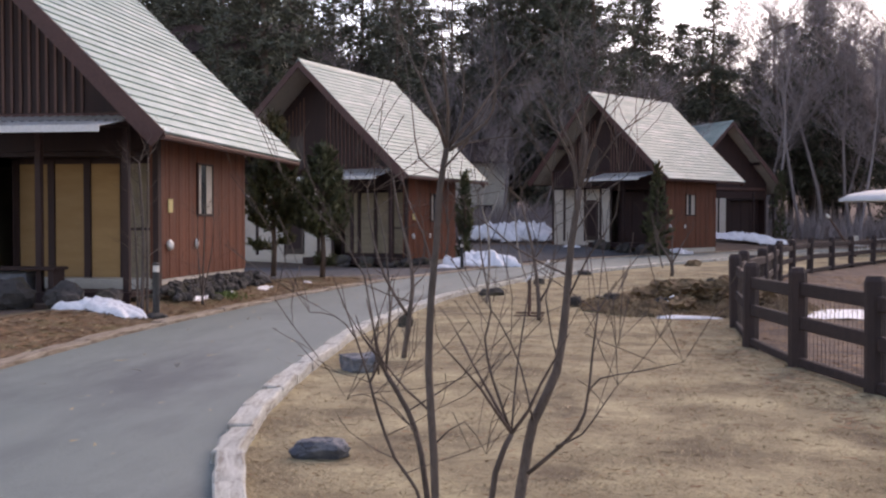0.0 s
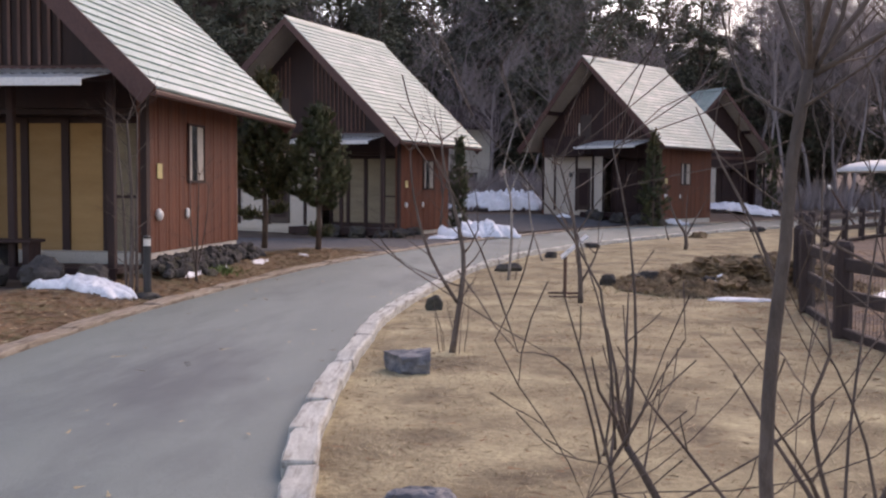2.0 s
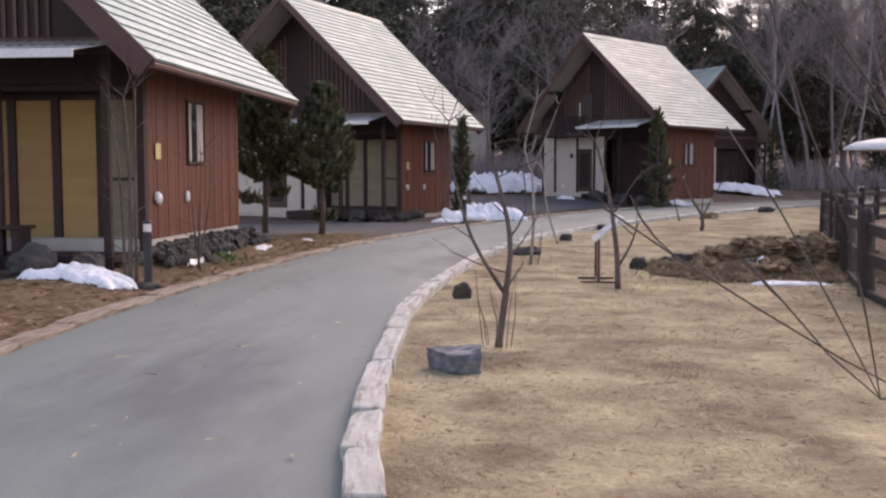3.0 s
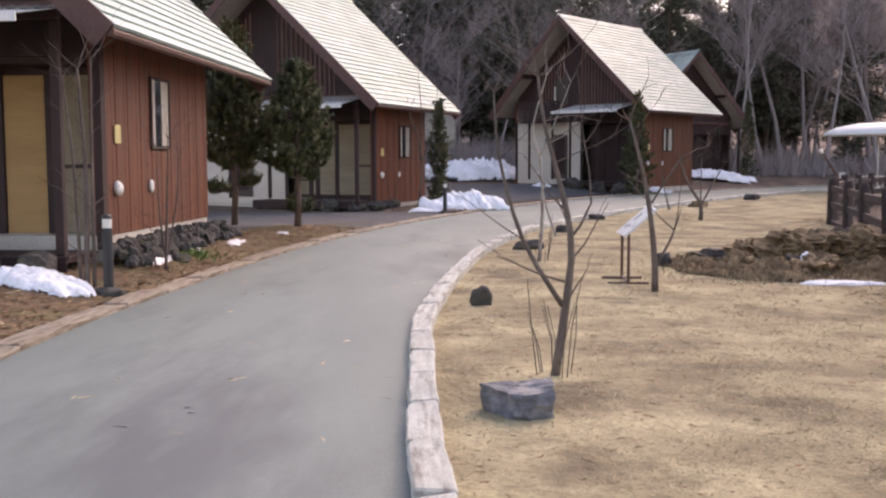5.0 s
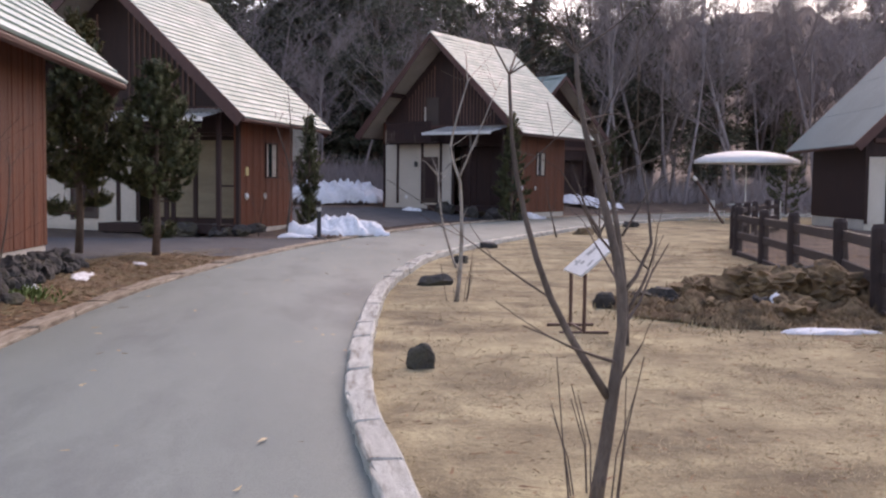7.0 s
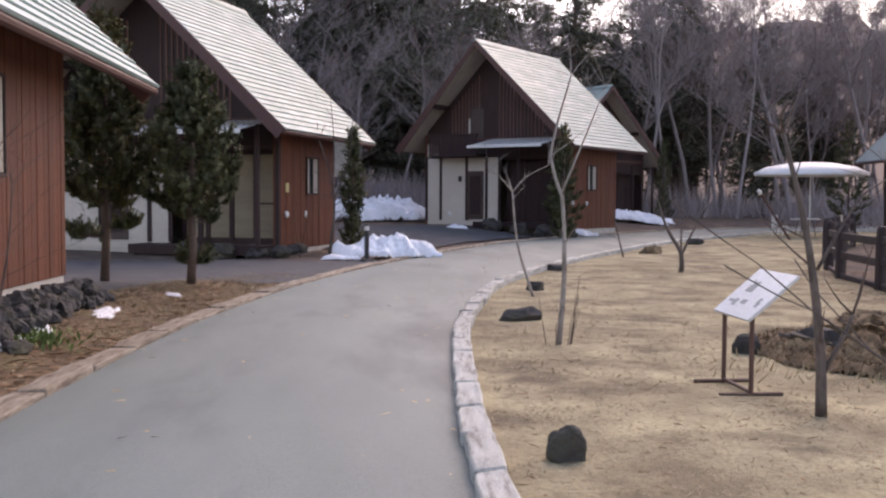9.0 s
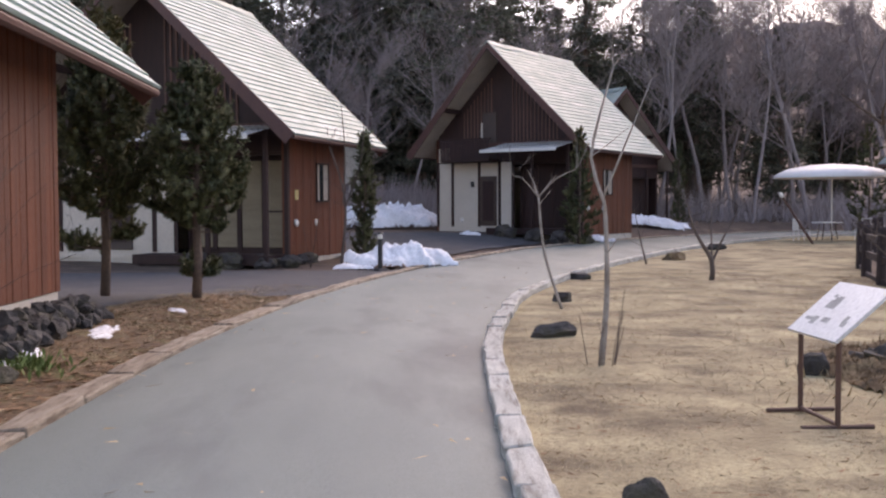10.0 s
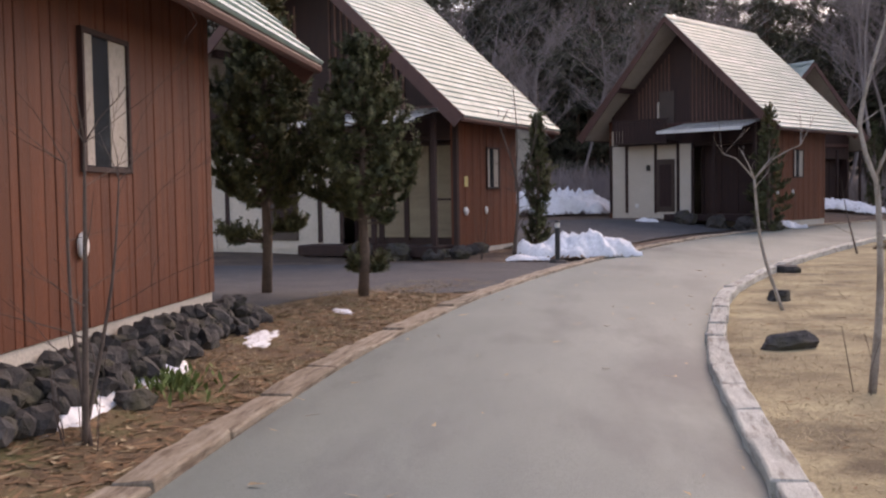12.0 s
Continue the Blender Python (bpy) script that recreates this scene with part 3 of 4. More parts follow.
# ---- bollard lamps ----
def bollard(x, y):
    b = thing("bollard_lamp", pose(x, y, ground_z(x, y)), "slim black bollard lamp with pale head beside the drive", "bollard lamp", "bollard lamps")
    part("post", tube([(0, 0, -0.1), (0, 0, 0.72)], [0.055, 0.055], 12), BLACK, b)
    part("head", tube([(0, 0, 0.72), (0, 0, 0.82)], [0.05, 0.05], 12), LENS, b, "pale frosted lamp head")
    part("cap", tube([(0, 0, 0.82), (0, 0, 0.85), (0, 0, 0.87)], [0.058, 0.056, 0.03], 12), BLACK, b)
    part("base", blob((0.2, 0.17, 0.09), x, 0.3, sub=2), STONE, b)
bollard(-6.3, 15.25)
bollard(-3.35, 32.9)
bollard(4.9, 51.0)

pole_lamp = thing("pole_lamp", pose(12.6, 46.6, ground_z(12.6, 46.6)), "leaning dark pole lamp with a small pale head", "pole lamp")
part("pole", tube([(0, 0, -0.15), (-0.65, 0, 0.8), (-1.25, 0, 1.72)], [0.05, 0.045, 0.04], 8), RUST, pole_lamp)
part("head", tube([(-1.25, 0, 1.70), (-1.31, 0, 1.79), (-1.36, 0, 1.86)], [0.055, 0.075, 0.04], 10), LENS, pole_lamp, "pale frosted lamp head")

# ---- rocks ----
def rock(x, y, s, seed, label, material=STONE, turn=0, sink=0.3, rough=0.3, top=0.75):
    o = link("rock", blob(s, seed, rough * 0.6, sub=4, cuts=7, top=top), material, smooth=False)
    o.matrix_basis = pose(x, y, ground_z(x, y) + s[2] * (1 - sink) * 0.6, 0, 0, turn)
    return tagged(o, label, "rock", "rocks on the lawn")
rock(-1.5, 6.4, (0.19, 0.14, 0.10), 1, "blue-grey angular rock lying in the dry grass", BLUESTONE, 20)
rock(-2.05, 10.25, (0.27, 0.19, 0.19), 2.4, "flat-topped blue-grey rock beside a bare sapling", BLUESTONE, -10, top=0.45)
rock(-2.28, 14.75, (0.115, 0.10, 0.14), 3, "dark pointed rock near the timber kerb", top=1.0)
rock(-1.5, 21.4, (0.27, 0.13, 0.13), 4, "low dark rock in the lawn", turn=15, top=0.95)
rock(-0.64, 25.5, (0.19, 0.14, 0.12), 5, "dark rock at the lawn's edge")
rock(0.5, 30.0, (0.28, 0.17, 0.1), 6, "low grey rock at the lawn's edge")
rock(4.4, 36.6, (0.36, 0.26, 0.17), 7, "broad mossy grey rock by the bend", MOSS)
rock(7.5, 42.5, (0.3, 0.26, 0.18), 8, "grey rock by the bend")
rock(0.2, 18.6, (0.14, 0.13, 0.15), 9, "dark rock beside the mound")
rng = random.Random(11)
# lava stones along the first cabin's plinth
row = thing("stone_edging", Matrix(), "row of dark lava stones against the cabin's plinth", "stone edging")
for i in range(126):
    lay = i // 42
    y = 17.0 + 5.2 * (i % 42) / 42 + rng.uniform(-0.07, 0.07)
    s = rng.uniform(0.06, 0.115)
    o = part("stone", blob((s * 1.25, s, s * 0.85), i * 1.3, 0.4, 2.0, sub=2, cuts=2), STONE, row)
    o.matrix_basis = pose(-6.92 + lay * 0.12 + rng.uniform(-0.05, 0.05) + (y - 17) * 0.012, y, ground_z(-6.8, y) + (0.2, 0.13, 0.05)[lay] + rng.uniform(-0.03, 0.03), rng.uniform(0, 90), rng.uniform(-30, 30), rng.uniform(0, 360))
# boulders before the decks
def boulder(x, y, s, seed):
    o = link("boulder", blob((s, s * 0.85, s * 0.75), seed, 0.35), STONE)
    o.matrix_basis = pose(x, y, ground_z(x, y) + s * 0.35, 0, 0, seed * 40)
    tagged(o, "dark rounded boulder in front of a cabin deck", "boulder", "boulders")
for i, (x, y, s) in enumerate([(-7.3, 15.7, 0.26), (-7.9, 15.5, 0.34), (-8.8, 15.3, 0.42), (-9.9, 15.5, 0.4), (-6.1, 35.0, 0.3), (-6.9, 35.1, 0.36), (-7.8, 35.4, 0.34), (-5.5, 35.2, 0.25), (3.5, 48.4, 0.42), (2.6, 48.8, 0.4), (1.6, 49.6, 0.45), (4.4, 48.0, 0.3), (-5.3, 36.0, 0.2), (-5.1, 36.7, 0.22)]):
    boulder(x, y, s, i + 2.3)

# ---- mound ----
def lumpy(name, cx, cy, rx, ry, h, material, seed, label, category, res=60, power=1.0, rough=0.5, freq=1.6, edge=0.25):
    """A heap: a grid raised by noise that falls to the ground at a ragged rim."""
    bm = bmesh.new()
    vs = {}
    for j in range(res + 1):
        for i in range(res + 1):
            u, v = 2 * i / res - 1, 2 * j / res - 1
            r = math.hypot(u, v) + edge * noise.noise(Vector((u * 2.2 + seed, v * 2.2, seed)))
            if r < 1.0:
                x, y = cx + u * rx, cy + v * ry
                n = noise.fractal(Vector((x * freq, y * freq, seed)), 0.7, 2.1, 5)
                z = h * (1 - r ** 2) ** power * (1 + rough * n)
                vs[i, j] = bm.verts.new((x, y, ground_z(x, y) - 0.02 + max(0, z)))
    for (i, j) in list(vs):
        q = [vs.get(k) for k in ((i, j), (i + 1, j), (i + 1, j + 1), (i, j + 1))]
        if all(q):
            bm.faces.new(q)
    return tagged(link(name, bm, material, smooth=True), label, category)
mound = lumpy("mound", 2.3, 18.4, 2.1, 1.75, 0.2, MOSS, 3, "rough mound of dry moss, roots and dark earth", "mound", 130, 0.5, 1.0, 2.4)
for i in range(46):
    a, r = rng.uniform(0, 6.28), rng.uniform(0.2, 0.85)
    x, y, s = 2.3 + 1.75 * r * math.cos(a), 18.4 + 1.35 * r * math.sin(a), rng.uniform(0.1, 0.25)
    o = link("clod", blob((s * 1.35, s, s * 0.75), i + 0.7, 0.7, 2.8), MOSS if i % 4 else STONE)
    o.matrix_basis = pose(x, y, 0.3 * (1 - r * r) * (0.7 + 0.5 * (x > 1.9)) + 0.02, rng.uniform(-20, 20), rng.uniform(-20, 20), i * 50)
    tagged(o, "mossy clod of roots and earth on the mound", "clod", "clods of the mound")
# dead grass standing all over the mound
bm = bmesh.new()
for v in mound.data.vertices:
    for _ in range(1 if rng.random() < 0.75 else 2):
        p = v.co + Vector((rng.gauss(0, 0.02), rng.gauss(0, 0.02), -0.01))
        d = Vector((rng.gauss(0, 0.6), rng.gauss(0, 0.6) - 0.2, rng.uniform(0.3, 1))).normalized() * rng.uniform(0.04, 0.11)
        w = Vector((rng.gauss(0, 1), rng.gauss(0, 1), 0)).normalized() * 0.006
        bm.faces.new([bm.verts.new(q) for q in (p - w, p + w, p + d)])
tagged(link("mound_grass", bm, MOSS), "matted dead grass and moss on the mound", "grass", kind="stuff")
# ---- snow ----
for i, (cx, cy, rx, ry, h, lab) in enumerate([
        (-2.85, 34.6, 1.35, 0.75, 0.5, "heap of old snow behind a bollard lamp"), (-4.0, 34.0, 0.5, 0.3, 0.12, "thin scrap of old snow on gravel"),
        (-3.0, 57.0, 3.0, 1.6, 1.0, "bank of old snow beside the far cabin"), (-7.05, 14.95, 0.7, 0.4, 0.2, "melting snow patch before the deck"),
        (-6.68, 18.0, 0.2, 0.75, 0.07, "melting snow along the stones"), (-6.62, 19.3, 0.15, 0.55, 0.06, "melting snow along the stones"), (-6.35, 21.2, 0.16, 0.5, 0.05, "scrap of melting snow on the verge"),
        (-6.0, 23.4, 0.14, 0.16, 0.05, "scrap of melting snow on the verge"), (2.0, 16.6, 0.55, 0.16, 0.07, "strip of snow at the mound's foot"), (1.8, 17.5, 0.2, 0.15, 0.3, "scrap of snow on the mound"),
        (4.6, 17.6, 1.3, 0.9, 0.05, "flat snow patch inside the fence"), (9.5, 61.5, 3.2, 1.0, 0.5, "long snow bank by the far cabin"), (5.0, 49.8, 0.9, 0.5, 0.3, "snow scraps beside the far cabin"), (0.2, 49.2, 0.4, 0.25, 0.15, "scrap of snow on gravel")]):
    lumpy("snow_patch", cx, cy, rx, ry, h, SNOW, i * 2.7 + 1, lab, "snow", 70, 0.6, 0.35, 3.0, 0.45)

# ---- information board ----
sb = thing("sign_board", pose(-0.55, 16.8, ground_z(-0.55, 16.8)), "sloping white information board on a rust-brown steel stand", "sign board")
for y in (-0.29, 0.29):
    part("leg", tube([(0, y, 0), (0, y, 0.6)], [0.018, 0.018], 8), RUST, sb)
    part("foot", tube([(-0.24, y, 0.015), (0.24, y, 0.015)], [0.016, 0.016], 8), RUST, sb)
part("cross_bar", tube([(0, -0.29, 0.03), (0, 0.29, 0.03)], [0.015, 0.015], 8), RUST, sb)
pan = part("panel", box(-0.25, 0.25, -0.37, 0.37, -0.012, 0.012, 0.004), PAPER, sb, "white printed panel")
pan.matrix_basis = pose(0.13, 0, 0.73, 0, -41, 0)
for i in range(9):
    a = random.Random(i)
    u, v = a.uniform(-0.2, 0.12), a.uniform(-0.33, 0.2)
    part("print_bar", box(u, u + a.uniform(0.02, 0.09), v, v + a.uniform(0.04, 0.14), 0.0125, 0.0135), INK, pan)

# ---- bare saplings ----
def grow(bm, p, d, r, length, rng, depth, sides=5):
    """A limb that wavers upward and sends out finer ones."""
    n = max(3, int(length / 0.14))
    pts, rad, q, dd = [p], [r], Vector(p), Vector(d).normalized()
    for i in range(n):
        dd = (dd + Vector((rng.gauss(0, 0.11), rng.gauss(0, 0.11), rng.gauss(0.03, 0.08)))).normalized()
        q = q + dd * length / n
        pts.append(q.copy())
        rad.append(max(0.0016, r * (1 - 0.75 * (i + 1) / n)))
        if depth > 0 and i > 0 and rng.random() < 0.55:
            side = Vector((rng.gauss(0, 1), rng.gauss(0, 1), rng.uniform(0.1, 0.8))).normalized()
            grow(bm, q.copy(), (dd * 0.7 + side * 0.75), rad[-1] * 0.6, length * rng.uniform(0.25, 0.5), rng, depth - 1, 4)
    tube(pts, rad, sides, bm)

def sapling(x, y, stems, seed, label, material=BARK, twigs=2, category="sapling", shoots=0, slim=0.9):
    """stems: lists of (x, y, z, radius) from the foot upward; finer limbs grow from them by chance."""
    t = thing("bare_sapling", pose(x, y, ground_z(x, y) - 0.02), label, category, "bare saplings on the lawn")
    rng = random.Random(seed)
    for k, stem in enumerate(stems):
        pts = curve_through([s[:3] for s in stem], 0.15)
        rs = [slim * (stem[0][3] + (stem[-1][3] - stem[0][3]) * i / (len(pts) - 1)) * (1 if k == 0 else 0.85) for i in range(len(pts))]
        part("stem", tube(pts, rs, 8), material, t, smooth=True)
        bm = bmesh.new()
        for i, p in enumerate(pts[3:]):
            if rng.random() < 0.34 * min(2, twigs):
                d = Vector((rng.gauss(0, 1), rng.gauss(0, 1), rng.uniform(0.2, 1.2)))
                grow(bm, p, d, rs[i + 3] * 0.34, rng.uniform(0.25, 0.75) * (1 if twigs < 3 else 1.4), rng, 1 if twigs < 3 else 2)
        end = pts[-1]
        for _ in range(3):
            grow(bm, end, Vector((rng.gauss(0, 0.6), rng.gauss(0, 0.6), 0.8)), rs[-1] * 0.8, rng.uniform(0.3, 0.6), rng, 1)
        tagged(part("twig_spray", bm, TWIG if material is BARK else material, t), kind="stuff")
    for _ in range(shoots):
        a = rng.uniform(0, 6.28)
        h = rng.uniform(0.3, 0.75)
        part("shoot", tube([(0.12 * math.cos(a), 0.12 * math.sin(a), 0), (0.16 * math.cos(a), 0.16 * math.sin(a), h * 0.5), (0.2 * math.cos(a + 0.3), 0.2 * math.sin(a), h)], [0.004, 0.003, 0.002], 4), TWIG, t)
    return t

sapling(-0.45, 3.90, [
    [(0.04, -0.04, 0.27, 0.024), (0.03, -0.04, 0.63, 0.023), (0.01, -0.04, 0.96, 0.022), (0.02, -0.04, 1.25, 0.021), (0.04, -0.04, 1.45, 0.019), (0.05, -0.04, 1.64, 0.018), (0.08, -0.04, 1.83, 0.017)],
    [(0.08, -0.04, 1.81, 0.011), (0.02, 0.01, 2.00, 0.009), (-0.06, 0.06, 2.16, 0.007), (-0.13, 0.11, 2.33, 0.005), (-0.18, 0.16, 2.57, 0.003)],
    [(0.09, -0.04, 1.83, 0.011), (0.14, -0.06, 1.94, 0.009), (0.15, -0.09, 2.12, 0.007), (0.10, -0.11, 2.26, 0.005), (0.07, -0.14, 2.49, 0.003)],
    [(0.09, -0.04, 1.82, 0.012), (0.20, -0.10, 1.89, 0.010), (0.27, -0.17, 1.96, 0.007), (0.28, -0.23, 2.13, 0.005), (0.26, -0.29, 2.45, 0.003)],
    [(0.06, -0.04, 1.73, 0.007), (-0.04, 0.04, 1.80, 0.005), (-0.08, 0.13, 1.99, 0.004), (-0.13, 0.21, 2.26, 0.002)],
    [(-0.04, 0.45, 0.12, 0.024), (-0.09, 0.45, 0.52, 0.022), (-0.15, 0.45, 0.71, 0.019), (-0.25, 0.45, 0.88, 0.017)],
    [(-0.04, 0.45, 0.12, 0.013), (-0.11, 0.43, 0.37, 0.012), (-0.20, 0.40, 0.51, 0.011), (-0.27, 0.38, 0.71, 0.011), (-0.30, 0.35, 0.85, 0.010)],
    [(-0.25, 0.45, 0.88, 0.009), (-0.23, 0.45, 1.16, 0.007), (-0.25, 0.45, 1.44, 0.005), (-0.30, 0.45, 1.68, 0.003)],
    [(-0.28, 0.45, 0.87, 0.007), (-0.33, 0.38, 1.31, 0.005), (-0.50, 0.32, 1.56, 0.004), (-0.66, 0.25, 1.75, 0.002)],
    [(-0.32, 0.45, 0.83, 0.007), (-0.37, 0.38, 1.04, 0.005), (-0.45, 0.32, 1.14, 0.004), (-0.54, 0.25, 1.16, 0.002)],
    [(-0.31, 0.45, 0.85, 0.006), (-0.29, 0.50, 1.11, 0.005), (-0.38, 0.55, 1.43, 0.003), (-0.46, 0.60, 1.64, 0.002)],
    [(-0.08, 0.30, 0.62, 0.006), (-0.17, 0.27, 0.75, 0.005), (-0.31, 0.23, 0.82, 0.003), (-0.37, 0.20, 0.80, 0.002)],
    [(-0.01, 0.30, 0.60, 0.006), (0.11, 0.35, 0.69, 0.004), (0.20, 0.40, 0.54, 0.002)]], 3, "bare grey-brown shrub with knobbly upright stems and thin shoots", twigs=1.25, slim=0.72)
sapling(-0.06, 4.25, [
    [(-0.08, 0.05, 0.14, 0.034), (-0.03, 0.08, 0.46, 0.031), (0.01, 0.10, 0.68, 0.029), (0.11, 0.12, 0.90, 0.026), (0.15, 0.15, 1.19, 0.023), (0.17, 0.17, 1.44, 0.021), (0.21, 0.20, 1.70, 0.018)],
    [(-0.19, 0.05, 0.14, 0.024), (-0.15, 0.05, 0.47, 0.021), (-0.08, 0.05, 0.64, 0.018)],
    [(-0.08, 0.05, 0.64, 0.011), (-0.16, 0.01, 0.88, 0.009), (-0.19, -0.03, 1.06, 0.008), (-0.16, -0.07, 1.18, 0.006), (-0.20, -0.11, 1.42, 0.005), (-0.21, -0.15, 1.67, 0.003)],
    [(-0.08, 0.05, 0.65, 0.008), (-0.06, 0.10, 0.92, 0.006), (-0.01, 0.15, 1.26, 0.005), (0.04, 0.20, 1.56, 0.003)],
    [(0.01, 0.05, 0.70, 0.008), (-0.04, 0.02, 0.93, 0.006), (-0.13, -0.02, 1.13, 0.004), (-0.23, -0.05, 1.27, 0.002)],
    [(-0.01, 0.05, 0.47, 0.015), (0.15, 0.01, 0.62, 0.013), (0.23, -0.03, 0.75, 0.010), (0.26, -0.06, 1.00, 0.008), (0.28, -0.10, 1.18, 0.005)],
    [(0.24, -0.05, 0.83, 0.007), (0.29, -0.12, 0.91, 0.005), (0.44, -0.18, 0.95, 0.004), (0.61, -0.25, 1.00, 0.002)],
    [(0.11, -0.05, 0.61, 0.007), (0.22, -0.02, 0.66, 0.006), (0.31, 0.02, 0.78, 0.004), (0.37, 0.05, 0.86, 0.003)],
    [(0.21, 0.20, 1.70, 0.012), (0.17, 0.17, 1.88, 0.010), (0.11, 0.15, 2.01, 0.007), (0.17, 0.12, 2.09, 0.005), (0.29, 0.10, 2.12, 0.003)],
    [(0.21, 0.20, 1.70, 0.010), (0.24, 0.27, 1.91, 0.008), (0.15, 0.33, 2.15, 0.005), (0.13, 0.40, 2.44, 0.003)],
    [(0.20, 0.20, 1.67, 0.009), (0.31, 0.13, 1.84, 0.007), (0.38, 0.07, 1.93, 0.004), (0.49, 0.00, 2.00, 0.002)],
    [(0.19, 0.20, 1.51, 0.007), (0.32, 0.27, 1.69, 0.005), (0.42, 0.33, 1.76, 0.004), (0.47, 0.40, 1.92, 0.002)],
    [(0.16, 0.15, 1.22, 0.008), (0.25, 0.12, 1.41, 0.006), (0.36, 0.08, 1.58, 0.004), (0.37, 0.05, 1.77, 0.002)],
    [(0.12, 0.15, 0.92, 0.006), (0.06, 0.22, 1.21, 0.005), (0.11, 0.28, 1.46, 0.003), (0.08, 0.35, 1.77, 0.002)]], 5, "bare multi-stemmed shrub with mottled bark and arching shoots", twigs=1.25, slim=0.76)
sapling(-1.76, 11.35, [
    [(0, 0, 0, 0.038), (0.07, 0, 0.5, 0.034), (0.10, 0, 1.0, 0.026), (-0.08, 0.05, 1.75, 0.018), (-0.12, 0.05, 2.05, 0.01)],
    [(0.05, 0, 0.5, 0.026), (-0.22, 0.02, 0.95, 0.022), (-0.38, 0.05, 1.5, 0.015), (-0.42, 0.05, 1.95, 0.008)],
    [(0.09, 0, 0.95, 0.014), (0.24, 0.02, 1.2, 0.01), (0.2, 0.1, 1.6, 0.005)]], 8, "forked bare sapling beside a flat rock", twigs=1.5, shoots=9)
sapling(-0.36, 15.75, [
    [(0, 0, 0, 0.045), (-0.02, 0, 0.5, 0.04), (-0.12, 0, 1.2, 0.03), (-0.3, 0, 1.9, 0.014)],
    [(0, 0, 0.3, 0.024), (0.14, 0, 0.55, 0.018), (0.2, 0, 0.7, 0.014)],
    [(-0.05, 0, 1.0, 0.016), (0.3, 0.1, 1.5, 0.012), (0.6, 0.2, 1.62, 0.006)]], 13, "bare sapling behind the information board", twigs=1)
sapling(-1.46, 19.3, [
    [(0, 0, 0, 0.034), (0.05, 0, 0.7, 0.03), (0.02, 0, 1.5, 0.024), (-0.1, 0, 1.9, 0.018), (0.1, 0, 2.7, 0.008)],
    [(0.02, 0, 1.55, 0.016), (0.25, 0, 2.1, 0.01), (0.45, 0, 2.6, 0.005)]], 17, "slim pale sapling in the dry lawn", PALEBARK, twigs=0.9, shoots=9)
sapling(-0.85, 24.5, [
    [(0, 0, 0, 0.026), (-0.25, 0, 0.8, 0.022), (-0.34, 0, 1.6, 0.016)],
    [(-0.34, 0, 1.6, 0.014), (-0.1, 0, 1.85, 0.01), (0.2, 0, 2.0, 0.006)],
    [(-0.34, 0, 1.6, 0.012), (-0.55, 0, 1.85, 0.008), (-0.7, 0, 1.9, 0.005)]], 19, "leaning pale sapling near the kerb", PALEBARK, twigs=1)
sapling(2.95, 29.4, [[(0, 0, 0, 0.06), (0, 0, 0.4, 0.05), (-0.3, 0, 0.9, 0.025), (-0.5, 0, 1.5, 0.01)], [(0, 0, 0.35, 0.04), (0.3, 0.1, 0.9, 0.02), (0.6, 0.1, 1.4, 0.008)], [(0, 0, 0.4, 0.03), (0.05, 0.2, 1.5, 0.008)]], 23, "low bare bushy tree with a dense twiggy crown", twigs=3)
sapling(3.2, 35.0, [[(0, 0, 0, 0.03), (-0.2, 0, 0.8, 0.015), (-0.3, 0, 1.3, 0.006)]], 29, "thin bare shrub at the kerb", twigs=2)
sapling(-6.62, 15.45, [[(0, 0, 0, 0.03), (0.03, 0, 1.2, 0.024), (-0.03, 0, 2.4, 0.012)], [(0.08, 0.02, 0, 0.026), (0.1, 0, 1.2, 0.02), (0.12, 0, 2.5, 0.008)], [(-0.06, 0, 0, 0.024), (-0.1, 0, 1.3, 0.018), (-0.2, 0, 2.3, 0.008)]], 31, "cluster of bare upright stems by the cabin corner", BARK, twigs=2.2, category="shrub", slim=1.15)
sapling(-6.35, 17.4, [[(0, 0, 0, 0.02), (0.05, -0.05, 0.8, 0.014), (0.1, -0.1, 1.7, 0.006)], [(0.03, 0, 0, 0.018), (-0.1, 0.1, 0.8, 0.012), (-0.15, 0.2, 1.6, 0.005)], [(-0.03, 0.04, 0, 0.016), (0.1, 0.2, 0.9, 0.01), (0.1, 0.35, 1.5, 0.005)]], 37, "bare reddish shrub against the board wall", TWIG, twigs=3, category="shrub", slim=1.1, shoots=10)
sapling(-4.3, 36.2, [[(0, 0, 0, 0.05), (0.1, 0, 1.6, 0.04), (-0.3, 0, 3.0, 0.015)], [(0.1, 0, 1.4, 0.03), (0.5, 0, 2.6, 0.02), (0.6, 0, 3.8, 0.008)], [(0.05, 0, 1.5, 0.03), (0.1, 0.1, 2.8, 0.016), (0.0, 0.1, 4.2, 0.006)]], 41, "bare twiggy tree before the cabin wall", BARK, twigs=3, category="tree")
sapling(-5.0, 34.9, [[(0, 0, 0, 0.015), (0.1, 0, 0.6, 0.01), (0.2, 0, 1.2, 0.004)], [(0, 0, 0, 0.015), (-0.1, 0, 0.6, 0.01), (-0.2, 0, 1.1, 0.004)]], 43, "low bare shrub by the cabin wall", twigs=3, category="shrub")

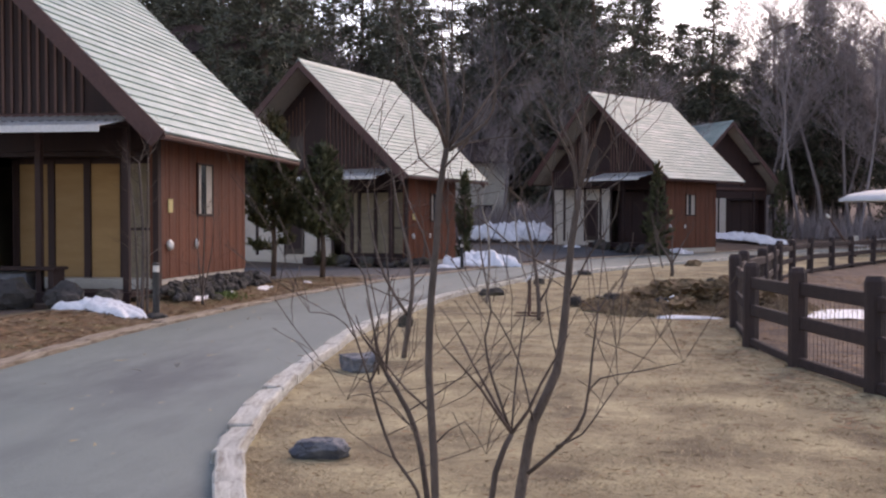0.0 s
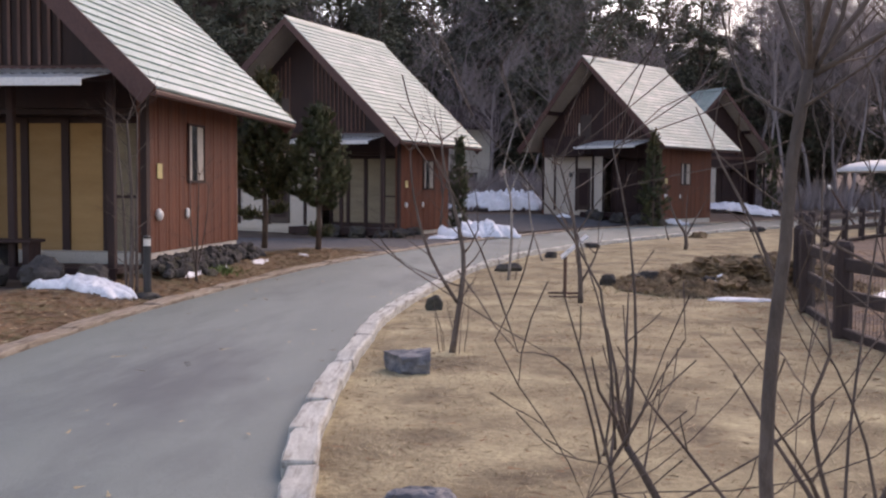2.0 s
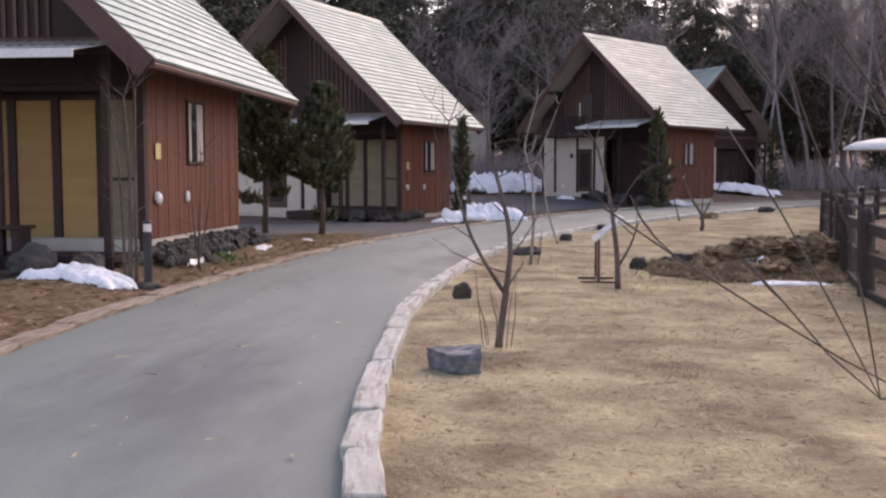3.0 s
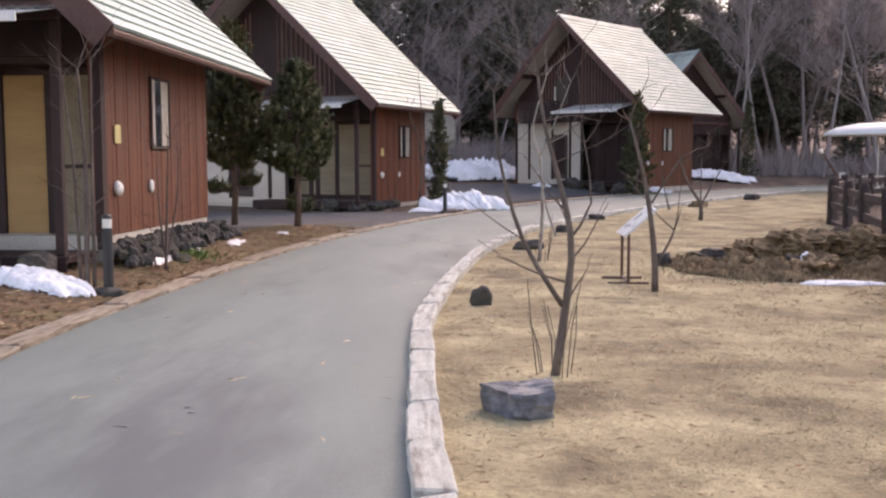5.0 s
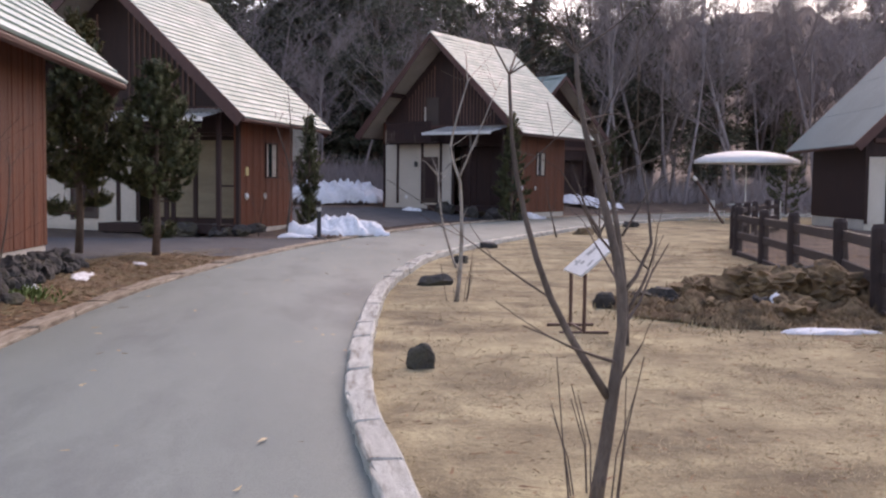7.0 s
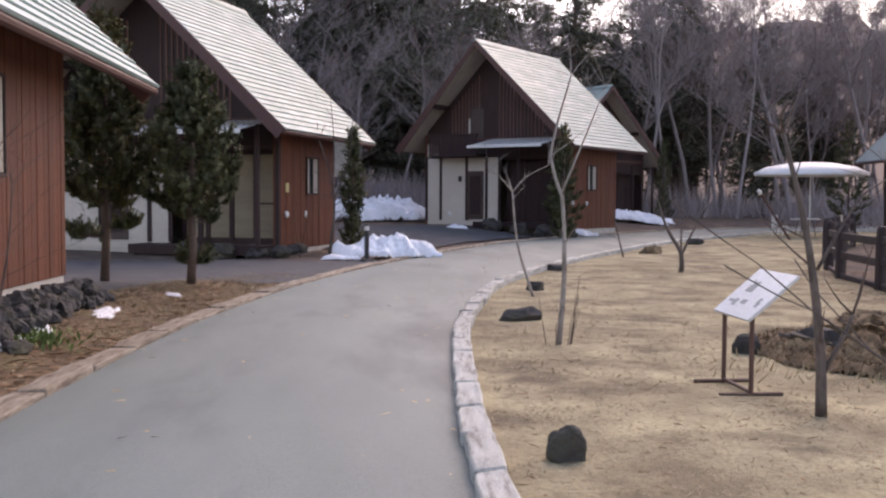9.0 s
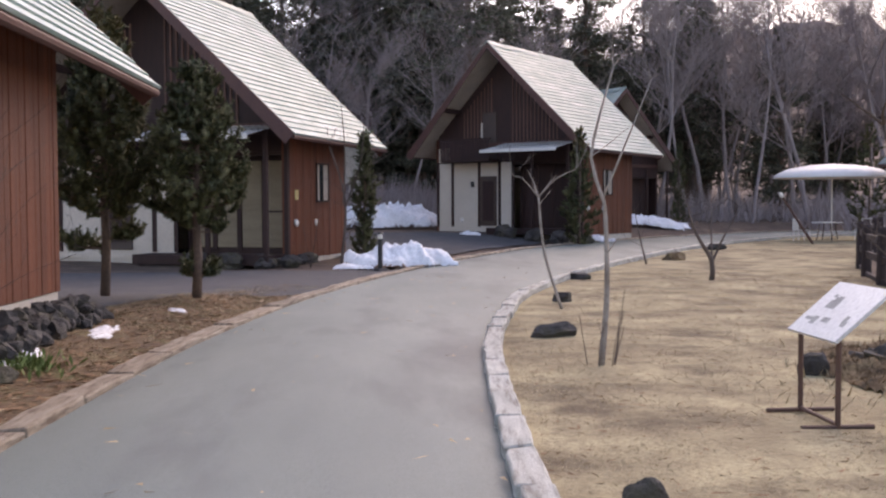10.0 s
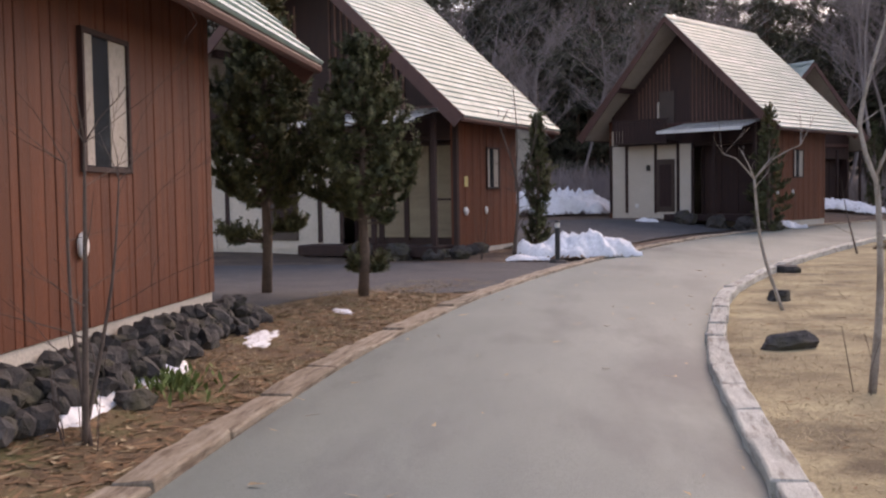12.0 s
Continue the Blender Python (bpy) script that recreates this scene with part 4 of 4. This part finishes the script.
# ---- conifers ----
def sprays(bm, rng, centre, n, size, spread, up=0.3):
    """A clump of n small needle sprays round centre."""
    for _ in range(n):
        o = Vector((rng.gauss(0, spread), rng.gauss(0, spread), rng.gauss(0, spread * 0.55)))
        p = centre + o
        d = (o + Vector((rng.gauss(0, 0.5), rng.gauss(0, 0.5), up + rng.gauss(0, 0.4))) * spread).normalized()
        s = d.cross(Vector((rng.gauss(0, 1), rng.gauss(0, 1), rng.gauss(0, 1)))).normalized()
        l, w = size * rng.uniform(0.7, 1.4), size * rng.uniform(0.16, 0.3)
        a, b, c, e = p - d * l * 0.3, p + s * w, p + d * l, p - s * w
        bm.faces.new([bm.verts.new(q) for q in (a, b, c, e)])

def foxtail(bm, rng, pts, n, size):
    """Fine needles set all round along a twig, leaning towards its tip."""
    for k in range(n):
        f = (k + rng.random()) / n * (len(pts) - 1)
        i = min(int(f), len(pts) - 2)
        a, b = pts[i], pts[i + 1]
        p, ax = a.lerp(b, f - i), (b - a).normalized()
        side = ax.cross(Vector((rng.gauss(0, 1), rng.gauss(0, 1), rng.gauss(0, 1)))).normalized()
        d = (ax * rng.uniform(0.3, 1.0) + side).normalized() * size * rng.uniform(0.7, 1.3)
        w = d.cross(side + ax).normalized() * size * 0.15
        bm.faces.new([bm.verts.new(q) for q in (p - w, p + d * 0.6 - w, p + d, p + d * 0.6 + w, p + w)])

def garden_conifer(x, y, trunk_h, top, radius, seed, label, tufts=(), limbs=60, column=False, ochre=0, dense=1.0):
    """A small conifer: upswept limbs that carry side twigs thick with needles."""
    t = thing("garden_conifer", pose(x, y, ground_z(x, y) - 0.03), label, "conifer", "garden conifers")
    rng = random.Random(seed)
    part("trunk", tube([(0, 0, 0), (0.03, 0, trunk_h * 0.6), (0.0, 0.02, trunk_h * 1.1), (0.05, 0, top * 0.85)], [0.075, 0.065, 0.055, 0.02], 8), PINE, t, smooth=True)
    bm, bo, wood = bmesh.new(), bmesh.new(), bmesh.new()
    def limb(root, out, reach, rise, tip):
        end = root + out * reach + Vector((0, 0, rise))
        mid = root + out * reach * 0.6 + Vector((0, 0, rise * 0.25))
        pts = [root, mid, end, end + out * 0.06 + Vector((0, 0, 0.14))]
        tube(pts, [0.014, 0.010, 0.006, 0.003], 4, wood)
        for k in range(max(4, int(reach * 15 * dense))):
            f = rng.uniform(0.3, 1.0) * 2
            p = (root.lerp(mid, f) if f < 1 else mid.lerp(end, f - 1))
            d = (out * 0.5 + Vector((rng.gauss(0, 0.7), rng.gauss(0, 0.7), rng.gauss(0.5, 0.45)))).normalized()
            length = rng.uniform(0.1, 0.24)
            foxtail(bo if rng.random() < tip else bm, rng, [p, p + d * length * 0.5, p + d * length + Vector((0, 0, length * 0.25))], 44, 0.062)
        foxtail(bo if rng.random() < tip else bm, rng, pts[1:], 70, 0.06)
    for i in range(limbs):
        f = ((i + rng.random()) / limbs)
        if column:
            prof = (0.75 + 0.25 * math.sin(f * 11 + seed)) * min(1, 1.9 * (1 - f) + 0.1)
        else:
            prof = min(1.0, 0.5 + 2.4 * f) * (1 - 0.9 * f ** 1.5)
        g = i * 2.4 + rng.gauss(0, 0.3)
        reach = radius * prof * rng.uniform(0.6, 1.12)
        root = Vector((0.02, 0.01, trunk_h + (top - trunk_h) * 0.94 * f - 0.1 * (1 - f)))
        limb(root, Vector((math.cos(g), math.sin(g), 0)), reach, (0.32 if not column else 0.9) * reach + rng.uniform(-0.1, 0.12), ochre if f > 0.8 else 0.06 * bool(ochre))
    for tx, ty, tz, tr in tufts:
        h = Vector((tx, ty, 0)).normalized()
        for _ in range(4):
            limb(Vector((0.02, 0, tz - 0.12)), (h + Vector((rng.gauss(0, 0.5), rng.gauss(0, 0.5), 0))).normalized(), math.hypot(tx, ty) * rng.uniform(0.7, 1.2) + 0.05, rng.uniform(0, 0.2), 0)
    tagged(part("branch", wood, PINE, t), kind="stuff")
    part("crown", bm, JUNIPER, t)
    if ochre:
        part("crown_tip", bo, OCHRE, t, "yellowed leader")
    return t
garden_conifer(-7.45, 25.55, 1.25, 4.25, 0.95, 3, "round-crowned dark juniper on a bare trunk", [(-0.55, 0, 0.85, 0.25), (0.4, 0, 1.0, 0.2)], 120, ochre=0.8, dense=1.7)
garden_conifer(-6.03, 25.0, 1.05, 3.4, 0.92, 6, "bushy olive-green pine with a tuft low on its trunk", [(0.16, 0, 0.46, 0.24), (-0.14, 0.05, 0.48, 0.2)], 84, dense=1.6)
garden_conifer(-3.75, 37.4, 0.05, 3.5, 0.36, 9, "slim columnar juniper at a cabin corner", (), 80, True, dense=1.6)
garden_conifer(4.0, 47.2, 0.1, 4.4, 0.75, 12, "loose brownish young spruce before the far cabin", (), 80, ochre=0.6, dense=1.4)
garden_conifer(12.6, 63.5, 0.1, 4.4, 0.5, 14, "dark columnar conifer by the far cabin", (), 70, True)
garden_conifer(20.5, 58.5, 0.3, 5.6, 1.3, 16, "loose young pine beyond the lawn", (), 60, ochre=0.3)

def conifer_mesh(height, radius, seed, loose=0.0, dead=0.18):
    """Trunk and crown of a tall conifer: whorls of limbs that droop, each hung with sprays."""
    rng = random.Random(seed)
    trunk, crown = bmesh.new(), bmesh.new()
    tube([(0, 0, -0.5), (rng.gauss(0, 0.1), rng.gauss(0, 0.1), height * 0.5), (0, 0, height)], [height * 0.014 + 0.05, height * 0.009 + 0.03, 0.02], 7, trunk)
    z = height * dead
    while z < height * 0.99:
        f = (z - height * dead) / (height * (1 - dead))
        reach = radius * (1 - f) ** 0.75 * min(1.0, 0.45 + 2.2 * f)
        for k in range(rng.randint(4, 6)):
            if rng.random() < loose:
                continue
            a, r = rng.uniform(0, 6.28), reach * rng.uniform(0.55, 1.1)
            d = Vector((math.cos(a), math.sin(a), 0))
            end = Vector((0, 0, z)) + d * r + Vector((0, 0, rng.uniform(-0.12, 0.12) * r + 0.1))
            if r > 0.5:
                tube([(0, 0, z), (Vector((0, 0, z)) + end) / 2 + Vector((0, 0, 0.12 * r)), end], [0.035, 0.025, 0.01], 3, trunk)
            for j in range(max(2, int(r / 0.42))):
                g = (j + 1) / max(2, int(r / 0.42))
                sprays(crown, rng, Vector((0, 0, z)).lerp(end, 0.2 + 0.8 * g) + Vector((0, 0, 0.1 * r * (1 - g))), 15, 0.26, 0.24, 0.02)
        z += 0.36 + 0.25 * rng.random()
    out = []
    for nm, b, m in (("trunk", trunk, PINE), ("crown", crown, SPRUCE)):
        me = bpy.data.meshes.new(nm)
        b.to_mesh(me)
        b.free()
        me.materials.append(m)
        out.append(me)
    return out

def bare_mesh(height, seed):
    rng = random.Random(seed)
    b = bmesh.new()
    def limb(p, d, r, length, depth):
        n = 4
        pts, rad, q = [p], [r], p.copy()
        for i in range(n):
            d = (d + Vector((rng.gauss(0, 0.12), rng.gauss(0, 0.12), 0.05))).normalized()
            q = q + d * length / n
            pts.append(q.copy())
            rad.append(max(0.008, r * (1 - 0.7 * (i + 1) / n)))
            if depth and (i or depth < 3):
                for _ in range(3 if depth > 1 else 2):
                    s = Vector((rng.gauss(0, 1), rng.gauss(0, 1), rng.uniform(-0.1, 0.7))).normalized()
                    limb(q.copy(), (d * 0.6 + s * 0.8).normalized(), rad[-1] * 0.55, length * rng.uniform(0.28, 0.5), depth - 1)
        tube(pts, rad, 4 if depth < 3 else 6, b)
    limb(Vector((0, 0, -0.4)), Vector((0, 0, 1)), height * 0.008 + 0.02, height, 3)
    me = bpy.data.meshes.new("crown")
    b.to_mesh(me)
    b.free()
    # far crowns take the haze-lightened twig colour
    me.materials.append(HAZETWIG)
    return [me]

KINDS = [conifer_mesh(17, 4.2, 1), conifer_mesh(14, 3.8, 2, 0.25, 0.1), conifer_mesh(20, 4.6, 3, 0.35, 0.3), conifer_mesh(12, 3.3, 4, 0.1, 0.08), conifer_mesh(16, 4.0, 5, 0.45, 0.2)]
BARE = [bare_mesh(11, 1), bare_mesh(9, 2), bare_mesh(13, 3)]
rng = random.Random(21)
def plant(kinds, x, y, s, name, label, group):
    t = thing(name, pose(x, y, ground_z(x, y), 0, 0, rng.uniform(0, 360)) @ Matrix.Diagonal((s, s, s * rng.uniform(0.9, 1.15), 1)), label, "tree", group)
    for me in kinds[rng.randrange(len(kinds))]:
        o = new(me.name, me)
        o.parent = t

def forest(n, x0, x1, y0, y1, s0, s1, kinds, name, label, group, gap):
    done = []
    tries = 0
    while len(done) < n and tries < n * 30:
        tries += 1
        x, y = rng.uniform(x0, x1), rng.uniform(y0, y1)
        if all((x - a) ** 2 + (y - b) ** 2 > gap * gap for a, b in done):
            done.append((x, y))
            plant(kinds, x, y, rng.uniform(s0, s1), name, label, group)
forest(42, -46, 2, 62, 92, 0.8, 1.15, KINDS, "tall_conifer", "tall dark conifer in the wood behind the cabins", "wood behind the cabins", 2.6)
forest(20, -38, -15, 46, 60, 0.7, 1.0, KINDS, "tall_conifer", "tall dark conifer behind the first cabins", "wood behind the cabins", 3.0)
forest(44, -44, 1, 70, 84, 1.0, 1.4, KINDS, "tall_conifer", "tall dark conifer deep in the wood", "wood behind the cabins", 2.0)
forest(26, 0, 24, 76, 96, 0.85, 1.1, KINDS, "tall_conifer", "tall conifer against the pale sky", "wood behind the cabins", 2.8)
forest(12, 22, 66, 92, 99, 0.85, 1.1, KINDS, "tall_conifer", "tall conifer in the far wood", "far wood", 3.6)
forest(7, 28, 72, 94, 100, 1.0, 1.2, KINDS, "tall_conifer", "tall conifer in the hazy far wood", "far wood", 3.2)
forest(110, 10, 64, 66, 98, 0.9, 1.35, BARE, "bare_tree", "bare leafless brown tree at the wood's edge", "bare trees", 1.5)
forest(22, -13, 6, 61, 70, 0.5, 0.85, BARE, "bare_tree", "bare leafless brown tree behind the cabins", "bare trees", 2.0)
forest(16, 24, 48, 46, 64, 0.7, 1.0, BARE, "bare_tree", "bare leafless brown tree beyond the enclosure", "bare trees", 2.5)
forest(16, -60, -40, 20, 80, 0.8, 1.1, KINDS, "tall_conifer", "tall conifer in the wood behind the cabins", "wood behind the cabins", 4.0)
forest(14, -30, 40, -60, -35, 0.8, 1.1, KINDS, "tall_conifer", "tall conifer of the wood across the site", "wood across the site", 5.0)

# wooded slope in the distance, self-lit to stand in for haze
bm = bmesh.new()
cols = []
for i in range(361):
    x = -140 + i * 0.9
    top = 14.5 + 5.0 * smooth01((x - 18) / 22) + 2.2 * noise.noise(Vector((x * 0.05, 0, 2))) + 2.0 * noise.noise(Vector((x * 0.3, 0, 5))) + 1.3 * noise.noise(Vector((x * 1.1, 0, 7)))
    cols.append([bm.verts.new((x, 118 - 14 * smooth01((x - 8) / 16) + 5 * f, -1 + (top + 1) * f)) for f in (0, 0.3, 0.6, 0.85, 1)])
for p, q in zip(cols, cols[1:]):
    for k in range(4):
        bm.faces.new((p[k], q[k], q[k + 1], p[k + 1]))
tagged(link("backdrop", bm, HILL), "brown bare wood on a distant slope, its haze painted as a glow", "wooded hillside", kind="structure")

# undergrowth at the wood's foot: brown brush, too many stems to count
bm = bmesh.new()
for k in range(8200):
    near = k > 5200
    x = rng.uniform(-16, 60) if not near else rng.uniform(-15, 1)
    y = (rng.uniform(60, 90) + (8 if x < 20 else 0)) if not near else rng.uniform(59, 66)
    h, w = rng.uniform(0.8, 2.8) * (1.05 if near else 1), rng.uniform(0.02, 0.05)
    p = Vector((x, y, ground_z(x, y)))
    d = Vector((rng.gauss(0, 0.3), rng.gauss(0, 0.3), 1)) * h
    for k in range(3):
        e = p + d * rng.uniform(0.6, 1) + Vector((rng.gauss(0, 0.35), rng.gauss(0, 0.35), 0)) * h * 0.6
        bm.faces.new([bm.verts.new(q) for q in (p + Vector((w, 0, 0)), e, p - Vector((w, 0, 0)))])
# brush shares the twig colour with haze painted in
tagged(link("brushwood", bm, HAZETWIG), "brown leafless brush along the foot of the wood", "brushwood", kind="stuff")

# ---- buildings behind ----
def far_house(x, y, yaw, w, d, h, label):
    t = thing("house", pose(x, y, ground_z(x, y), 0, 0, yaw), label, "house")
    part("wall", box(-w / 2, w / 2, -d / 2, d / 2, -1, h), SHED, t, "cream rendered wall")
    part("roof", prism([(-d / 2 - 0.6, h - 0.15), (0, h + d * 0.28), (d / 2 + 0.6, h - 0.15), (d / 2 + 0.6, h), (0, h + d * 0.28 + 0.18), (-d / 2 - 0.6, h)], -w / 2 - 0.5, w / 2 + 0.5, "x"), DARKWOOD, t, "dark brown roof")
    for fl in range(int(h // 2.8)):
        for k in range(int(w // 2.6)):
            xx = -w / 2 + 1.3 + k * 2.6
            wd = part("window", box(xx - 0.55, xx + 0.55, -d / 2 - 0.02, -d / 2 - 0.004, fl * 2.8 + 1.0, fl * 2.8 + 2.1), glass, t)
            part("frame", box(xx - 0.62, xx + 0.62, -d / 2 - 0.05, -d / 2 - 0.021, fl * 2.8 + 2.1, fl * 2.8 + 2.18), DARKWOOD, wd)
            part("mullion", box(xx - 0.03, xx + 0.03, -d / 2 - 0.05, -d / 2 - 0.021, fl * 2.8 + 1.0, fl * 2.8 + 2.1), DARKWOOD, wd)
far_house(-6.6, 67, 0, 5.2, 5, 4.9, "cream two-storey house among the trees")
far_house(-24, 62, 5, 14, 8, 11, "tall pale building half hidden by conifers")

# ---- garden parasol, table and chairs beyond the fence ----
cx, cy = 15.2, 51.0
par = thing("parasol", pose(cx, cy, ground_z(cx, cy)), "wide white parasol over garden furniture", "parasol")
bm = bmesh.new()
rings = []
for r, z in ((2.3, 2.52), (2.3, 2.64), (1.8, 2.88), (0.9, 3.05), (0.05, 3.1)):
    rings.append([bm.verts.new((r * math.cos(a) * (1 + 0.015 * math.cos(8 * a)), r * math.sin(a), z)) for a in (2 * math.pi * k / 32 for k in range(32))])
for a, b in zip(rings, rings[1:]):
    for k in range(32):
        bm.faces.new((a[k], a[(k + 1) % 32], b[(k + 1) % 32], b[k]))
part("canopy", bm, WHITE, par, "white domed cloth canopy", True)
part("pole", tube([(0, 0, 0), (0, 0, 3.05)], [0.03, 0.03], 8), WHITE, par)
tab = thing("garden_table", pose(cx - 0.4, cy - 0.5, ground_z(cx, cy)), "pale garden table under the parasol", "table")
part("tabletop", tube([(0, 0, 0.7), (0, 0, 0.74)], [0.6, 0.6], 20), WHITE, tab)
for a in range(4):
    part("leg", tube([(0.45 * math.cos(a * 1.57), 0.45 * math.sin(a * 1.57), 0), (0.3 * math.cos(a * 1.57), 0.3 * math.sin(a * 1.57), 0.7)], [0.02, 0.02], 6), BARK, tab)
for i, (x, y, r) in enumerate(((cx - 1.5, cy - 0.6, 40), (cx + 0.9, cy - 0.9, -60))):
    ch = thing("garden_chair", pose(x, y, ground_z(x, y), 0, 0, r), "white slatted garden chair under the parasol", "chair", "garden chairs")
    for k in range(5):
        part("seat_slat", box(-0.24, 0.24, -0.24 + k * 0.1, -0.17 + k * 0.1, 0.42, 0.44), WHITE, ch)
        part("back_slat", box(-0.24 + k * 0.1, -0.18 + k * 0.1, 0.25, 0.27, 0.44, 0.9), WHITE, ch)
    for a, b in ((-0.22, -0.22), (0.22, -0.22), (-0.22, 0.24), (0.22, 0.24)):
        part("leg", tube([(a, b, 0), (a, b, 0.42)], [0.015, 0.015], 6), WHITE, ch)

# ---- porch table of the first cabin ----
tb = thing("porch_table", pose(-9.2, 16.3, 0.36), "dark wooden bench table on the deck", "table")
part("tabletop", box(-1.0, 0.8, -0.22, 0.25, 0.36, 0.41, 0.01), DARKWOOD, tb)
for x in (-0.85, 0.65):
    part("leg", box(x, x + 0.1, -0.18, 0.2, 0, 0.36), DARKWOOD, tb)
bx = thing("storage_crate", pose(-9.2, 16.3, 0.365), "grey crate under the bench table", "crate")
part("body", box(-0.5, 0.25, -0.15, 0.18, 0, 0.3, 0.01), BLUESTONE, bx)
part("rim", box(-0.52, 0.27, -0.17, 0.2, 0.3, 0.33, 0.008), BLACK, bx)

# ---- weeds, litter, grass ----
bm = bmesh.new()
rng = random.Random(77)
for _ in range(260):
    a, r = rng.uniform(0, 6.28), abs(rng.gauss(0, 0.16))
    x, y = -6.4 + r * math.cos(a), 19.0 + 1.6 * r * math.sin(a)
    p = Vector((x, y, ground_z(x, y)))
    d = Vector((rng.gauss(0, 0.5), rng.gauss(0, 0.5), 1)).normalized() * rng.uniform(0.05, 0.14)
    s = Vector((rng.gauss(0, 1), rng.gauss(0, 1), 0)).normalized() * 0.016
    bm.faces.new([bm.verts.new(q) for q in (p - s * 0.3, p + d * 0.6 - s, p + d, p + d * 0.6 + s)])
tagged(link("weeds", bm, GREEN), "clump of fresh green weeds in the verge", "weeds", kind="stuff")
rock(-6.42, 18.3, (0.2, 0.12, 0.09), 15, "dark stone in the leafy verge", turn=70)

def blades(name, n, area, size, material, label, tall=1.0, keep=lambda x, y: True):
    vs, fs = [], []
    while len(fs) < n:
        x, y = area(rng)
        if not keep(x, y):
            continue
        z = ground_z(x, y) + (0.04 if x_at(LEFT, y) < x < x_at(RIGHT, y) else 0)
        a, h = rng.uniform(0, 6.28), size * rng.uniform(0.5, 1.3)
        w = h * (0.09 if tall > 0.5 else 0.4)
        lean = rng.uniform(0.3, 1.2) / max(tall, 0.2)
        b = rng.uniform(0, 6.28)
        k = len(vs)
        vs += [(x - w * math.cos(a), y - w * math.sin(a), z), (x + w * math.cos(a), y + w * math.sin(a), z + (0 if tall > 0.5 else 0.006)), (x + h * lean * math.cos(b), y + h * lean * math.sin(b), z + h * tall)]
        fs.append((k, k + 1, k + 2))
    m = bpy.data.meshes.new(name)
    m.from_pydata(vs, [], fs)
    m.materials.append(material)
    return tagged(new(name, m), label, name, kind="stuff")

def on_lawn(g):
    y = 2.5 + 30 * g.random() ** 1.6
    return g.uniform(x_at(RIGHT, y) + 0.2, x_at(FENCE_LINE, y)), y
def clumpy(x, y):
    return noise.noise(Vector((x * 1.3, y * 1.3, 5))) + 0.6 * noise.noise(Vector((x * 4, y * 4, 9))) > rng.uniform(-0.5, 0.5)
blades("grass", 110000, on_lawn, 0.03, STRAW, "short dead straw-coloured grass blades", 0.6, clumpy)
blades("leaf_litter", 4000, on_lawn, 0.022, LEAFM, "scattered dead brown leaves on the lawn", 0.25)
blades("leaf_litter", 15000, lambda g: (lambda y: (x_at(LEFT, y) - 0.2 - 1.6 * g.random(), y))(g.uniform(8, 29)), 0.045, LEAFM, "dead brown leaves on the verge", 0.3)
blades("leaf_litter", 2600, lambda g: (lambda y: (x_at(LEFT, y) - 0.05 - 1.5 * g.random() ** 1.5, y))(g.uniform(8, 29)), 0.04, STRAW, "pale dead leaves on the verge and kerb", 0.35)
blades("grass", 9000, lambda g: (lambda y: (x_at(LEFT, y) - 0.2 - 1.8 * g.random(), y))(g.uniform(19, 28.5)), 0.04, STRAW, "short dead grass on the verge", 0.8, clumpy)
blades("leaf_litter", 6000, lambda g: (lambda y: (x_at(FENCE_LINE, y) + g.uniform(-0.9, 3), y))(g.uniform(7, 30)), 0.045, LEAFM, "dead brown leaves along the fence", 0.3)
blades("grass", 5000, lambda g: (g.gauss(2.3, 0.9), g.gauss(18.0, 0.6)), 0.09, STRAW, "long dead grass round the mound", 0.9)
blades("leaf_litter", 160, lambda g: (lambda y: (g.uniform(x_at(LEFT, y), x_at(RIGHT, y)), y))(g.uniform(6, 34)), 0.035, STRAW, "a few pale dead leaves blown over the drive", 0.3)
